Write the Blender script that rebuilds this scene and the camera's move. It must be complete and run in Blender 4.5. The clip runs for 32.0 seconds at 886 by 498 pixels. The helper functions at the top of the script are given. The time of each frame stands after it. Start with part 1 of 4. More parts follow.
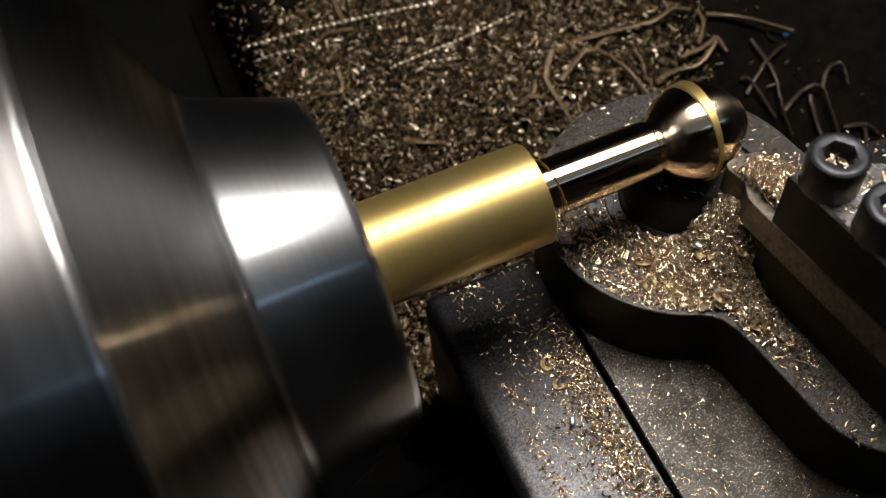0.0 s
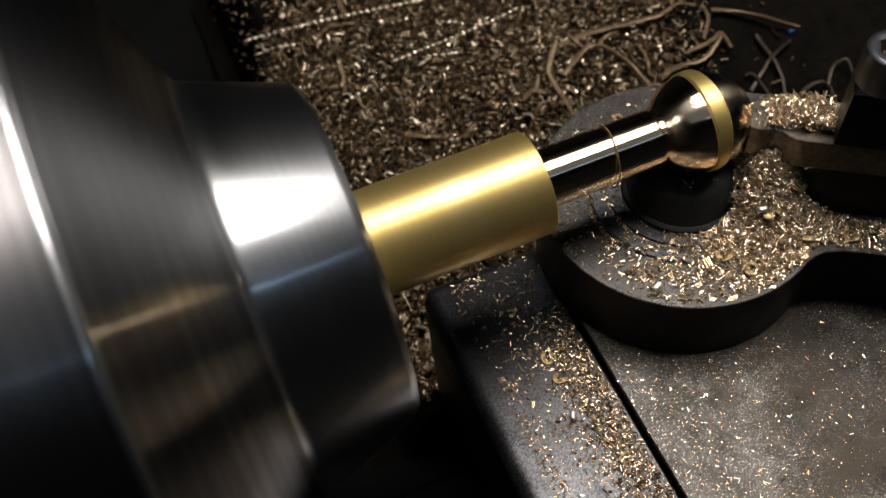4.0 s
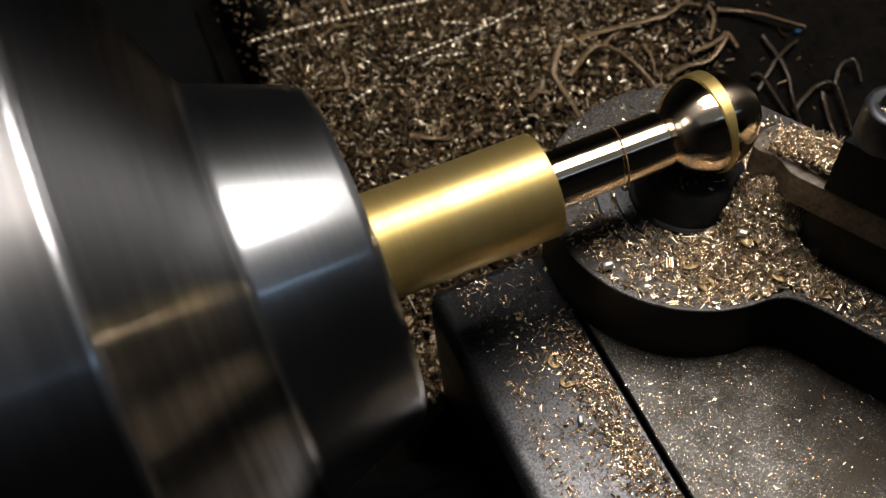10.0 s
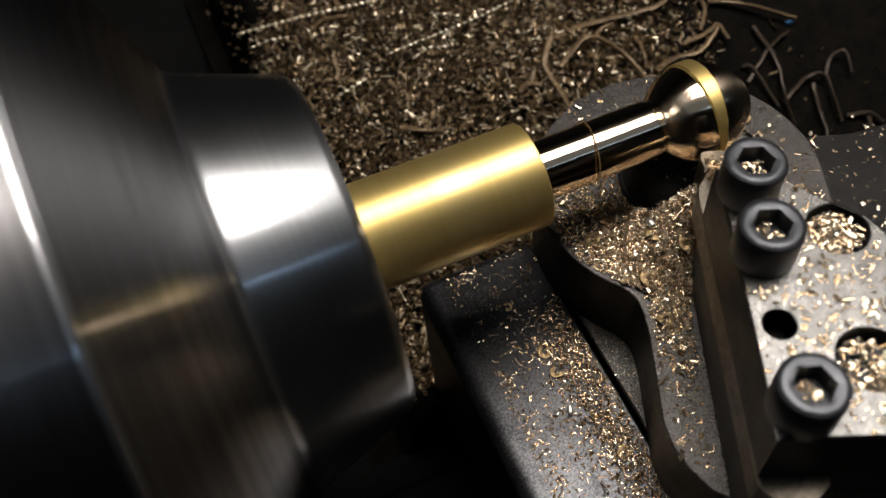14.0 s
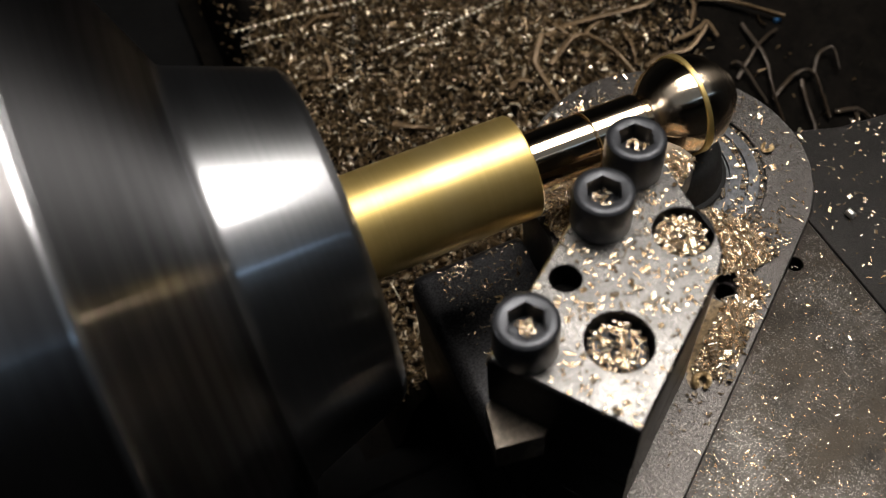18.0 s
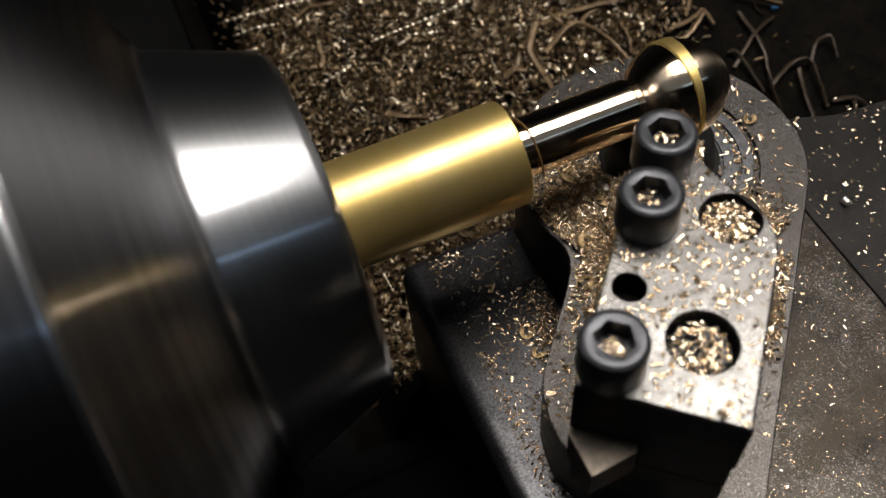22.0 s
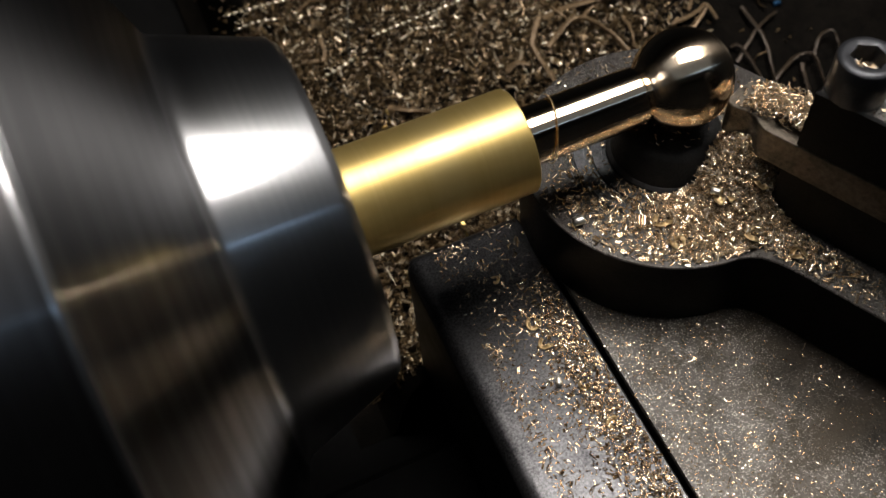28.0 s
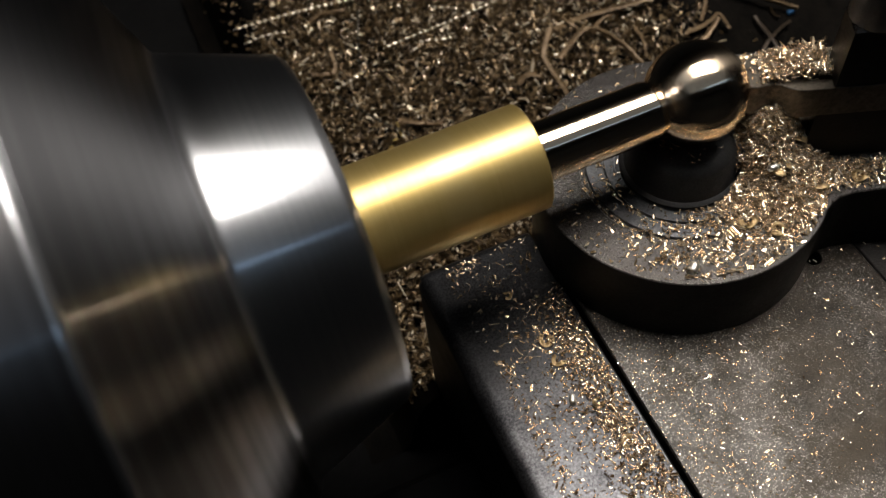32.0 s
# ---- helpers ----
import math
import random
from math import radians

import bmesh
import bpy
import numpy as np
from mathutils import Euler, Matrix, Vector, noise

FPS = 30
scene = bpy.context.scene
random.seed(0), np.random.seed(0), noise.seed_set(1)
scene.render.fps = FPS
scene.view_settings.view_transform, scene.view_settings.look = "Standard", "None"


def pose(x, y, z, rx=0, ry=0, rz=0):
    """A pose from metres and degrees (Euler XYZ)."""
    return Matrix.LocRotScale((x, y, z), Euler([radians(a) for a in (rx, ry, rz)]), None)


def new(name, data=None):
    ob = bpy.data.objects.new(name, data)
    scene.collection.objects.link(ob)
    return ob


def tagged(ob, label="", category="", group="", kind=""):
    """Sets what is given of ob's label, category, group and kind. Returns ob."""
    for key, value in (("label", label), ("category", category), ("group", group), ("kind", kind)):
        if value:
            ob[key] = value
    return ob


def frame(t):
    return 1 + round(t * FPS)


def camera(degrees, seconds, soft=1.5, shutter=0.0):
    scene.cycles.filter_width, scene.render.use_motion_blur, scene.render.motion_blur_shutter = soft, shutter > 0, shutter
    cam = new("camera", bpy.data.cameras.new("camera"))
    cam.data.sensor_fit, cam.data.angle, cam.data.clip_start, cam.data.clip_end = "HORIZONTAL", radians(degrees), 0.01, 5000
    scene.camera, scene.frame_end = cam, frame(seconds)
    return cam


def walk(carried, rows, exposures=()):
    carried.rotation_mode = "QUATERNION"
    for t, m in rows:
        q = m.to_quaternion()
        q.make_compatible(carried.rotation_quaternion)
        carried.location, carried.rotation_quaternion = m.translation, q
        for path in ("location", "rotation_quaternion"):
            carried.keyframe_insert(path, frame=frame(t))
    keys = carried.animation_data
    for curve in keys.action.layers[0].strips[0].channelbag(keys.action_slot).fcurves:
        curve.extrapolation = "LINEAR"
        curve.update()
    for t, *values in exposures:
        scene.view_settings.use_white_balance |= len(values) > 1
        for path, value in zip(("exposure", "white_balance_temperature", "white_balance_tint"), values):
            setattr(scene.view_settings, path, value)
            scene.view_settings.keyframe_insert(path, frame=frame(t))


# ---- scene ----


# ---- camera ----
LENS = 50.8
PATH = [
    (0.0, -0.06701, -0.07704, 0.11083, 34.722, 3.722, -23.187),
    (0.5, -0.06703, -0.07791, 0.11042, 35.027, 3.446, -23.034),
    (1.0, -0.06731, -0.07713, 0.11124, 34.935, 3.284, -23.128),
    (1.5, -0.06714, -0.07733, 0.11019, 35.077, 3.329, -22.993),
    (2.0, -0.06735, -0.07744, 0.10907, 35.171, 3.313, -22.898),
    (2.5, -0.06718, -0.07703, 0.10843, 35.057, 3.472, -22.901),
    (3.0, -0.06709, -0.07744, 0.10802, 35.141, 3.538, -22.858),
    (3.5, -0.06702, -0.07796, 0.10777, 35.124, 3.586, -22.791),
    (5.5, -0.06632, -0.07690, 0.10632, 35.019, 4.087, -22.815),
    (6.0, -0.06612, -0.07671, 0.10515, 35.346, 4.145, -22.669),
    (6.5, -0.06533, -0.07745, 0.10506, 35.270, 4.352, -22.649),
    (7.0, -0.06625, -0.07718, 0.10545, 35.183, 4.248, -22.647),
    (7.5, -0.06670, -0.07730, 0.10514, 35.185, 4.108, -22.693),
    (8.0, -0.06734, -0.07686, 0.10595, 35.172, 3.919, -22.774),
    (8.5, -0.06745, -0.07632, 0.10642, 35.119, 3.862, -22.763),
    (9.0, -0.06718, -0.07606, 0.10758, 34.997, 3.921, -22.794),
    (9.5, -0.06726, -0.07613, 0.10728, 35.076, 3.819, -22.724),
    (10.0, -0.06715, -0.07652, 0.10709, 35.056, 3.841, -22.778),
    (10.5, -0.06743, -0.07665, 0.10741, 35.073, 3.724, -22.830),
    (11.0, -0.06742, -0.07574, 0.10812, 34.845, 3.788, -22.920),
    (11.5, -0.06762, -0.07602, 0.10842, 34.844, 3.669, -22.873),
    (12.0, -0.06735, -0.07625, 0.10738, 34.727, 3.573, -22.883),
    (12.5, -0.06710, -0.07597, 0.10743, 34.459, 3.604, -22.979),
    (13.0, -0.06721, -0.07687, 0.10570, 34.703, 3.361, -22.818),
    (13.5, -0.06661, -0.07725, 0.10636, 34.676, 3.698, -23.040),
    (15.5, -0.06632, -0.07754, 0.10638, 34.995, 3.677, -23.185),
    (16.0, -0.06601, -0.07787, 0.10541, 34.974, 3.664, -23.214),
    (16.5, -0.06610, -0.07842, 0.10514, 35.033, 3.512, -23.171),
    (17.0, -0.06615, -0.07864, 0.10498, 34.998, 3.526, -23.189),
    (17.5, -0.06633, -0.07898, 0.10457, 35.019, 3.500, -23.314),
    (18.0, -0.06697, -0.07973, 0.10642, 34.989, 3.553, -23.480),
    (18.5, -0.06646, -0.07939, 0.10389, 35.047, 3.544, -23.449),
    (19.0, -0.06716, -0.07868, 0.10493, 34.912, 3.401, -23.493),
    (19.5, -0.06647, -0.07964, 0.10363, 34.955, 3.544, -23.482),
    (20.0, -0.06657, -0.07932, 0.10447, 34.869, 3.479, -23.489),
    (20.5, -0.06654, -0.07908, 0.10551, 34.864, 3.447, -23.522),
    (21.0, -0.06575, -0.08034, 0.10424, 34.863, 3.514, -23.386),
    (21.5, -0.06544, -0.08049, 0.10425, 34.840, 3.649, -23.458),
    (22.0, -0.06518, -0.08042, 0.10414, 34.722, 3.725, -23.454),
    (22.5, -0.06521, -0.08001, 0.10446, 34.601, 3.840, -23.596),
    (23.0, -0.06547, -0.07991, 0.10490, 34.544, 3.910, -23.680),
    (23.5, -0.06667, -0.07972, 0.10486, 34.575, 3.554, -23.704),
    (24.0, -0.06776, -0.07950, 0.10493, 34.549, 3.172, -23.642),
    (24.5, -0.06803, -0.07962, 0.10427, 34.569, 3.081, -23.694),
    (25.0, -0.06751, -0.07997, 0.10384, 34.471, 3.285, -23.703),
    (25.5, -0.06731, -0.07989, 0.10393, 34.387, 3.389, -23.713),
    (27.5, -0.06713, -0.08007, 0.10286, 34.755, 3.687, -23.738),
    (28.0, -0.06725, -0.08074, 0.10193, 34.989, 3.507, -23.637),
    (28.5, -0.06659, -0.07982, 0.10310, 34.871, 3.871, -23.663),
    (29.0, -0.06703, -0.07937, 0.10379, 34.975, 3.769, -23.652),
    (29.5, -0.06708, -0.07856, 0.10421, 35.124, 3.901, -23.604),
    (30.0, -0.06700, -0.07904, 0.10344, 35.385, 3.918, -23.532),
    (30.5, -0.06666, -0.07916, 0.10277, 35.370, 4.044, -23.541),
    (31.0, -0.06651, -0.07879, 0.10275, 35.273, 4.147, -23.494),
    (31.5, -0.06654, -0.07876, 0.10218, 35.272, 4.207, -23.478),
    (32.0, -0.06644, -0.07884, 0.10166, 35.409, 4.231, -23.423),
]

# Swing of the ball-turning slide about its pivot: seconds, degrees.
SWING = [
    (0.0, 61.1), (0.5, 64.9), (1.0, 70.1), (1.5, 76.3), (2.0, 81.4), (2.5, 88.6), (3.0, 94.6), (3.5, 101.4),
    (5.5, 125.8), (6.0, 130.5), (6.5, 134.7), (7.0, 131.8), (7.5, 124.0), (8.0, 114.2), (8.5, 104.3), (9.0, 96.6),
    (9.5, 91.3), (10.0, 82.1), (10.5, 72.9), (11.0, 63.7), (11.5, 55.6), (12.0, 50.8), (12.5, 46.0), (13.0, 41.8),
    (13.5, 36.5), (15.5, 15.5), (16.0, 10.4), (16.5, 6.4), (17.0, 2.6), (17.5, 0.0), (18.0, 0.0), (18.5, 0.0),
    (19.0, 0.0), (19.5, 0.0), (20.0, 0.0), (20.5, 0.0), (21.0, 3.8), (21.5, 7.5), (22.0, 12.3), (22.5, 17.4),
    (23.0, 21.5), (23.5, 26.8), (24.0, 32.4), (24.5, 37.1), (25.0, 42.0), (25.5, 48.7), (27.5, 73.3), (28.0, 79.3),
    (28.5, 86.1), (29.0, 91.8), (29.5, 97.8), (30.0, 102.0), (30.5, 106.8), (31.0, 113.2), (31.5, 118.7), (32.0, 122.6),
]
# How far the wide side of the skin on the ball has turned from the light, second by second, in degrees.
PHASE = [110, 90, 30, 40, 0, 0, 0, 80, 40, 60, 80, 110, 60, 80, 60, 90, 20, 150, 180, 0, 0, 130, 100, 30, 170, 60, 0, 0, 0, 0, 0, 0, 0]
# Where the loop of swarf rides along the shaft: seconds, millimetres from the ball's centre.
LOOP = [(0.0, -25.0), (1.0, -24.0), (2.0, -21.5), (3.0, -20.0), (5.5, -9.5), (6.0, -15.0), (6.5, -24.5), (7.5, -12.0), (8.5, -9.5), (9.5, -9.5),
        (10.5, -21.0), (11.5, -22.0), (12.5, -13.0), (13.5, -16.0), (15.5, -20.0), (16.5, -17.0), (18.0, -16.0), (19.0, -9.5), (20.0, -9.0), (21.0, -9.5),
        (22.0, -25.0), (23.0, -25.2), (24.0, -17.5), (24.5, -10.0), (25.5, -14.5), (27.5, -11.0), (28.0, -22.0)]
cam = camera(LENS, 32.0, 1.22)
cam.data.dof.use_dof, cam.data.dof.focus_distance, cam.data.dof.aperture_fstop = True, 0.150, 27.0
walk(cam, [(t, pose(x, y, z, a, b, c)) for t, x, y, z, a, b, c in PATH])

# ---- light ----
world = bpy.data.worlds.new("workshop_dark")
scene.world = world
world.use_nodes = True
world.node_tree.nodes["Background"].inputs[0].default_value = (0.55, 0.6, 0.7, 1)
world.node_tree.nodes["Background"].inputs[1].default_value = 0.004


def area_lamp(name, at, turn, w, h, watts, colour):
    data = bpy.data.lights.new(name, "AREA")
    data.shape, data.size, data.size_y, data.energy, data.color = "RECTANGLE", w, h, watts, colour
    ob = new(name, data)
    ob.matrix_basis = pose(*at, *turn)
    return ob


area_lamp("work_light", (0.095, 0.034, 0.40), (0, 0, -8), 0.29, 0.19, 3.1, (1.0, 0.945, 0.9))
area_lamp("ceiling_light", (0.2, -0.28, 1.55), (0, 0, 0), 3.4, 1.75, 2.3, (0.8, 0.9, 1.0))
area_lamp("window_light", (0.8, -0.8, 1.06), (37, 0, 0), 1.8, 0.045, 0.31, (0.46, 0.69, 1.0))
scene.view_settings.exposure = 0.0

# ---- materials ----
MM = 0.001


def nodes_of(name):
    m = bpy.data.materials.new(name)
    m.use_nodes = True
    nt = m.node_tree
    return m, nt, nt.nodes["Principled BSDF"]


def add(nt, kind, **values):
    n = nt.nodes.new(kind)
    for key, value in values.items():
        n.inputs[key].default_value = value
    return n


def ramp(nt, source, stops):
    r = nt.nodes.new("ShaderNodeValToRGB")
    while len(r.color_ramp.elements) < len(stops):
        r.color_ramp.elements.new(0.5)
    for e, (p, c) in zip(r.color_ramp.elements, stops):
        e.position, e.color = p, (*c, 1)
    nt.links.new(source, r.inputs[0])
    return r.outputs[0]


def coords(nt, scale=(1, 1, 1)):
    c = nt.nodes.new("ShaderNodeTexCoord")
    mp = nt.nodes.new("ShaderNodeMapping")
    mp.inputs["Scale"].default_value = scale
    nt.links.new(c.outputs["Object"], mp.inputs[0])
    return mp.outputs[0]


def bump(nt, bsdf, height, strength, distance):
    b = add(nt, "ShaderNodeBump", Strength=strength, Distance=distance)
    nt.links.new(height, b.inputs["Height"])
    nt.links.new(b.outputs[0], bsdf.inputs["Normal"])


def metal(name, dark, light, rough, grain, coarse, relief, metallic=1.0, spread=0.12, fine_share=0.5, shine=0.5, span=(0.35, 0.65)):
    """Worn metal: stains at a coarse scale, grain at a fine one, both in 1/m."""
    m, nt, b = nodes_of(name)
    v = coords(nt)
    big = add(nt, "ShaderNodeTexNoise", Scale=coarse, Detail=6.0, Roughness=0.65)
    fine = add(nt, "ShaderNodeTexNoise", Scale=grain, Detail=4.0, Roughness=0.7)
    for n in (big, fine):
        nt.links.new(v, n.inputs["Vector"])
    mix = add(nt, "ShaderNodeMath")
    mix.operation = "MULTIPLY_ADD"
    nt.links.new(fine.outputs[0], mix.inputs[0])
    mix.inputs[1].default_value = fine_share
    half = add(nt, "ShaderNodeMath")
    half.operation = "MULTIPLY"
    nt.links.new(big.outputs[0], half.inputs[0])
    half.inputs[1].default_value = 1 - fine_share
    nt.links.new(half.outputs[0], mix.inputs[2])
    nt.links.new(ramp(nt, mix.outputs[0], [(span[0], dark), (span[1], light)]), b.inputs["Base Color"])
    r = add(nt, "ShaderNodeMapRange")
    nt.links.new(mix.outputs[0], r.inputs[0])
    r.inputs[1].default_value, r.inputs[2].default_value = 0.3, 0.7
    r.inputs[3].default_value, r.inputs[4].default_value = rough + spread, rough - spread
    nt.links.new(r.outputs[0], b.inputs["Roughness"])
    b.inputs["Metallic"].default_value = metallic
    b.inputs["Specular IOR Level"].default_value = shine
    if relief:
        bump(nt, b, fine.outputs[0], 0.5, relief)
    return m


def stained(name, stain, **kw):
    """Worn metal with broad brown oil stains, pale rubbed patches and a sheen painted along one side."""
    m = metal(name, **kw)
    nt = m.node_tree
    b = nt.nodes["Principled BSDF"]
    base = b.inputs["Base Color"].links[0].from_socket
    v = coords(nt)
    blot = add(nt, "ShaderNodeTexNoise", Scale=48.0, Detail=7.0, Roughness=0.7, Distortion=0.6)
    rub = add(nt, "ShaderNodeTexNoise", Scale=75.0, Detail=9.0, Roughness=0.8)
    nt.links.new(v, blot.inputs["Vector"])
    nt.links.new(coords(nt, (1, 1.0, 1.3)), rub.inputs["Vector"])
    # the lamp's sheen painted in: rubbed patches grow paler towards the rail
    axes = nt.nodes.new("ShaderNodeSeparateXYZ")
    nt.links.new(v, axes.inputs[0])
    rail_sheen = add(nt, "ShaderNodeMapRange")
    rail_sheen.inputs[1].default_value, rail_sheen.inputs[2].default_value, rail_sheen.inputs[3].default_value, rail_sheen.inputs[4].default_value = -0.022, 0.004, 0.17, 0.0
    nt.links.new(axes.outputs[0], rail_sheen.inputs[0])
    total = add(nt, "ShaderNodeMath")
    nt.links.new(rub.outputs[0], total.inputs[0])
    nt.links.new(rail_sheen.outputs[0], total.inputs[1])
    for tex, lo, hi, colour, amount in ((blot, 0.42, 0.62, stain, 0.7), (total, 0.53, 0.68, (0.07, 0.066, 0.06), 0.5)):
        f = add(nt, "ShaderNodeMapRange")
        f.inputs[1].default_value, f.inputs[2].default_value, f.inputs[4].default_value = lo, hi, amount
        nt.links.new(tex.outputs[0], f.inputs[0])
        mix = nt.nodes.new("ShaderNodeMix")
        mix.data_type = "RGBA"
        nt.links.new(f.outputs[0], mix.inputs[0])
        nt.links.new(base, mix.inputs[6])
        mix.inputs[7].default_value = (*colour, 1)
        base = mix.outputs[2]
    # crowded bright nicks, the sparkle of scratched steel painted in as pale dots
    nick_glint = add(nt, "ShaderNodeTexNoise", Scale=4300.0, Detail=2.5, Roughness=0.6)
    nt.links.new(v, nick_glint.inputs["Vector"])
    few = add(nt, "ShaderNodeMapRange")
    few.inputs[1].default_value, few.inputs[2].default_value, few.inputs[3].default_value, few.inputs[4].default_value = 0.44, 0.72, 0.02, 0.8
    nt.links.new(total.outputs[0], few.inputs[0])
    sharp = add(nt, "ShaderNodeMapRange")
    sharp.inputs[1].default_value, sharp.inputs[2].default_value = 0.58, 0.66
    nt.links.new(nick_glint.outputs[0], sharp.inputs[0])
    amount = add(nt, "ShaderNodeMath")
    amount.operation = "MULTIPLY"
    nt.links.new(few.outputs[0], amount.inputs[0])
    nt.links.new(sharp.outputs[0], amount.inputs[1])
    mix = nt.nodes.new("ShaderNodeMix")
    mix.data_type = "RGBA"
    nt.links.new(amount.outputs[0], mix.inputs[0])
    nt.links.new(base, mix.inputs[6])
    mix.inputs[7].default_value = (0.34, 0.315, 0.28, 1)
    nt.links.new(mix.outputs[2], b.inputs["Base Color"])
    return m


def turned(name, dark, light, rough, lines, relief, spread=0.08, aniso=0.0, polish=0.0, gleam=0.13, streak=0.0):
    """Turned metal: fine rings round the x axis, in 1/m."""
    m, nt, b = nodes_of(name)
    ring = add(nt, "ShaderNodeTexNoise", Scale=lines, Detail=5.0, Roughness=0.75)
    nt.links.new(coords(nt, (1, 0, 0)), ring.inputs["Vector"])
    broad = add(nt, "ShaderNodeTexNoise", Scale=lines * 0.12, Detail=3.0)
    nt.links.new(coords(nt, (1, 0, 0)), broad.inputs["Vector"])
    smear = add(nt, "ShaderNodeTexNoise", Scale=120.0, Detail=3.0)
    nt.links.new(coords(nt, (1, 0.15, 0.15)), smear.inputs["Vector"])
    mixed = add(nt, "ShaderNodeMath")
    mixed.operation = "MULTIPLY_ADD"
    nt.links.new(ring.outputs[0], mixed.inputs[0])
    mixed.inputs[1].default_value = 0.5
    both = add(nt, "ShaderNodeMath")
    both.operation = "MULTIPLY"
    nt.links.new(broad.outputs[0], both.inputs[0])
    nt.links.new(smear.outputs[0], both.inputs[1])
    nt.links.new(both.outputs[0], mixed.inputs[2])
    nt.links.new(ramp(nt, mixed.outputs[0], [(0.38, dark), (0.62, light)]), b.inputs["Base Color"])
    r = add(nt, "ShaderNodeMapRange")
    nt.links.new(mixed.outputs[0], r.inputs[0])
    r.inputs[1].default_value, r.inputs[2].default_value = 0.35, 0.65
    r.inputs[3].default_value, r.inputs[4].default_value = rough + spread, max(rough - spread, 0.02)
    nt.links.new(r.outputs[0], b.inputs["Roughness"])
    b.inputs["Metallic"].default_value = 1.0
    if aniso:
        t = nt.nodes.new("ShaderNodeTangent")
        t.direction_type, t.axis = "RADIAL", "X"
        nt.links.new(t.outputs[0], b.inputs["Tangent"])
        b.inputs["Anisotropic"].default_value = aniso
        b.inputs["Anisotropic Rotation"].default_value = 0.25
    bump(nt, b, ring.outputs[0], 0.3, relief)
    if polish:
        # the crests of the turning marks are rubbed bright
        p = add(nt, "ShaderNodeBsdfAnisotropic", Roughness=gleam, Anisotropy=streak)
        if aniso:
            nt.links.new(t.outputs[0], p.inputs["Tangent"])
        nt.links.new(b.inputs["Base Color"].links[0].from_socket, p.inputs["Color"])
        mixed = add(nt, "ShaderNodeMixShader", Fac=polish)
        nt.links.new(b.outputs[0], mixed.inputs[1])
        nt.links.new(p.outputs[0], mixed.inputs[2])
        nt.links.new(mixed.outputs[0], nt.nodes["Material Output"].inputs[0])
    return m


def flakes(name, stops, rough, metallic=1.0):
    """Swarf: every chip has its own tone."""
    m, nt, b = nodes_of(name)
    g = nt.nodes.new("ShaderNodeNewGeometry")
    own = nt.nodes.new("ShaderNodeObjectInfo")
    total = nt.nodes.new("ShaderNodeMath")
    nt.links.new(g.outputs["Random Per Island"], total.inputs[0])
    nt.links.new(own.outputs["Random"], total.inputs[1])
    tone = nt.nodes.new("ShaderNodeMath")
    tone.operation = "FRACT"
    nt.links.new(total.outputs[0], tone.inputs[0])
    nt.links.new(ramp(nt, tone.outputs[0], stops), b.inputs["Base Color"])
    b.inputs["Metallic"].default_value = metallic
    b.inputs["Roughness"].default_value = rough
    return m


steel = turned("turned_steel", (0.42, 0.425, 0.435), (0.56, 0.56, 0.56), 0.35, 900.0, 0.000003, 0.06, 0.7, 0.45, 0.18, 0.6)
steel_face = turned("faced_steel", (0.09, 0.09, 0.093), (0.4, 0.4, 0.408), 0.37, 1500.0, 0.000002, 0.08, 0.88, 0.42, 0.14, 0.72)
steel_body = turned("grey_turned_steel", (0.14, 0.133, 0.131), (0.34, 0.326, 0.32), 0.48, 700.0, 0.000006, 0.08, 0.95, 0.3, 0.2, 0.8)
brass_raw = turned("drawn_brass", (0.6, 0.43, 0.14), (0.7, 0.52, 0.2), 0.43, 500.0, 0.000002, 0.03, 0.4)
brass_raw.node_tree.nodes["Principled BSDF"].inputs["Metallic"].default_value = 0.9
brass_cut = turned("cut_brass", (0.9, 0.7, 0.49), (0.97, 0.8, 0.61), 0.19, 2500.0, 0.0000005, 0.03, 0.9, 0.5, 0.12, 0.62)
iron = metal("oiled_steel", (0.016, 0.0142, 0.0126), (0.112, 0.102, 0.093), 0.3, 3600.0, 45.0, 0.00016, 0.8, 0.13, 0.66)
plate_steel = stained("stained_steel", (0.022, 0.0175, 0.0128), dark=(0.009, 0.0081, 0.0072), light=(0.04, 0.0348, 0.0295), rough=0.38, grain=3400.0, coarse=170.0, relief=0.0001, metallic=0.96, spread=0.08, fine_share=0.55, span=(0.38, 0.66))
hub_steel = metal("hub_steel", (0.04, 0.041, 0.043), (0.15, 0.152, 0.156), 0.36, 2600.0, 120.0, 0.0001, 0.9, 0.1, 0.5)
iron_oily = metal("oily_dark_steel", (0.0034, 0.003, 0.0027), (0.0215, 0.0192, 0.017), 0.38, 4200.0, 60.0, 0.0002, 0.8, 0.14, 0.66)
# near-black steel for side faces and holder blocks, shade put into its colour
iron_shaded = metal("shaded_steel", (0.0042, 0.004, 0.0038), (0.0145, 0.0136, 0.0126), 0.42, 2200.0, 150.0, 0.00003, 0.9)
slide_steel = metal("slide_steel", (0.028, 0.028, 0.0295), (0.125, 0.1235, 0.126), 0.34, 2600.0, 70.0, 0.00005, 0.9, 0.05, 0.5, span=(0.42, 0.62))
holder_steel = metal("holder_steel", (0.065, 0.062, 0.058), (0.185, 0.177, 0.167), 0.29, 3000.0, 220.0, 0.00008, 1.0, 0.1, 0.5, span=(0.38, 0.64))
tool_steel = metal("tool_steel", (0.05, 0.043, 0.035), (0.17, 0.145, 0.115), 0.4, 1200.0, 200.0, 0.00002)
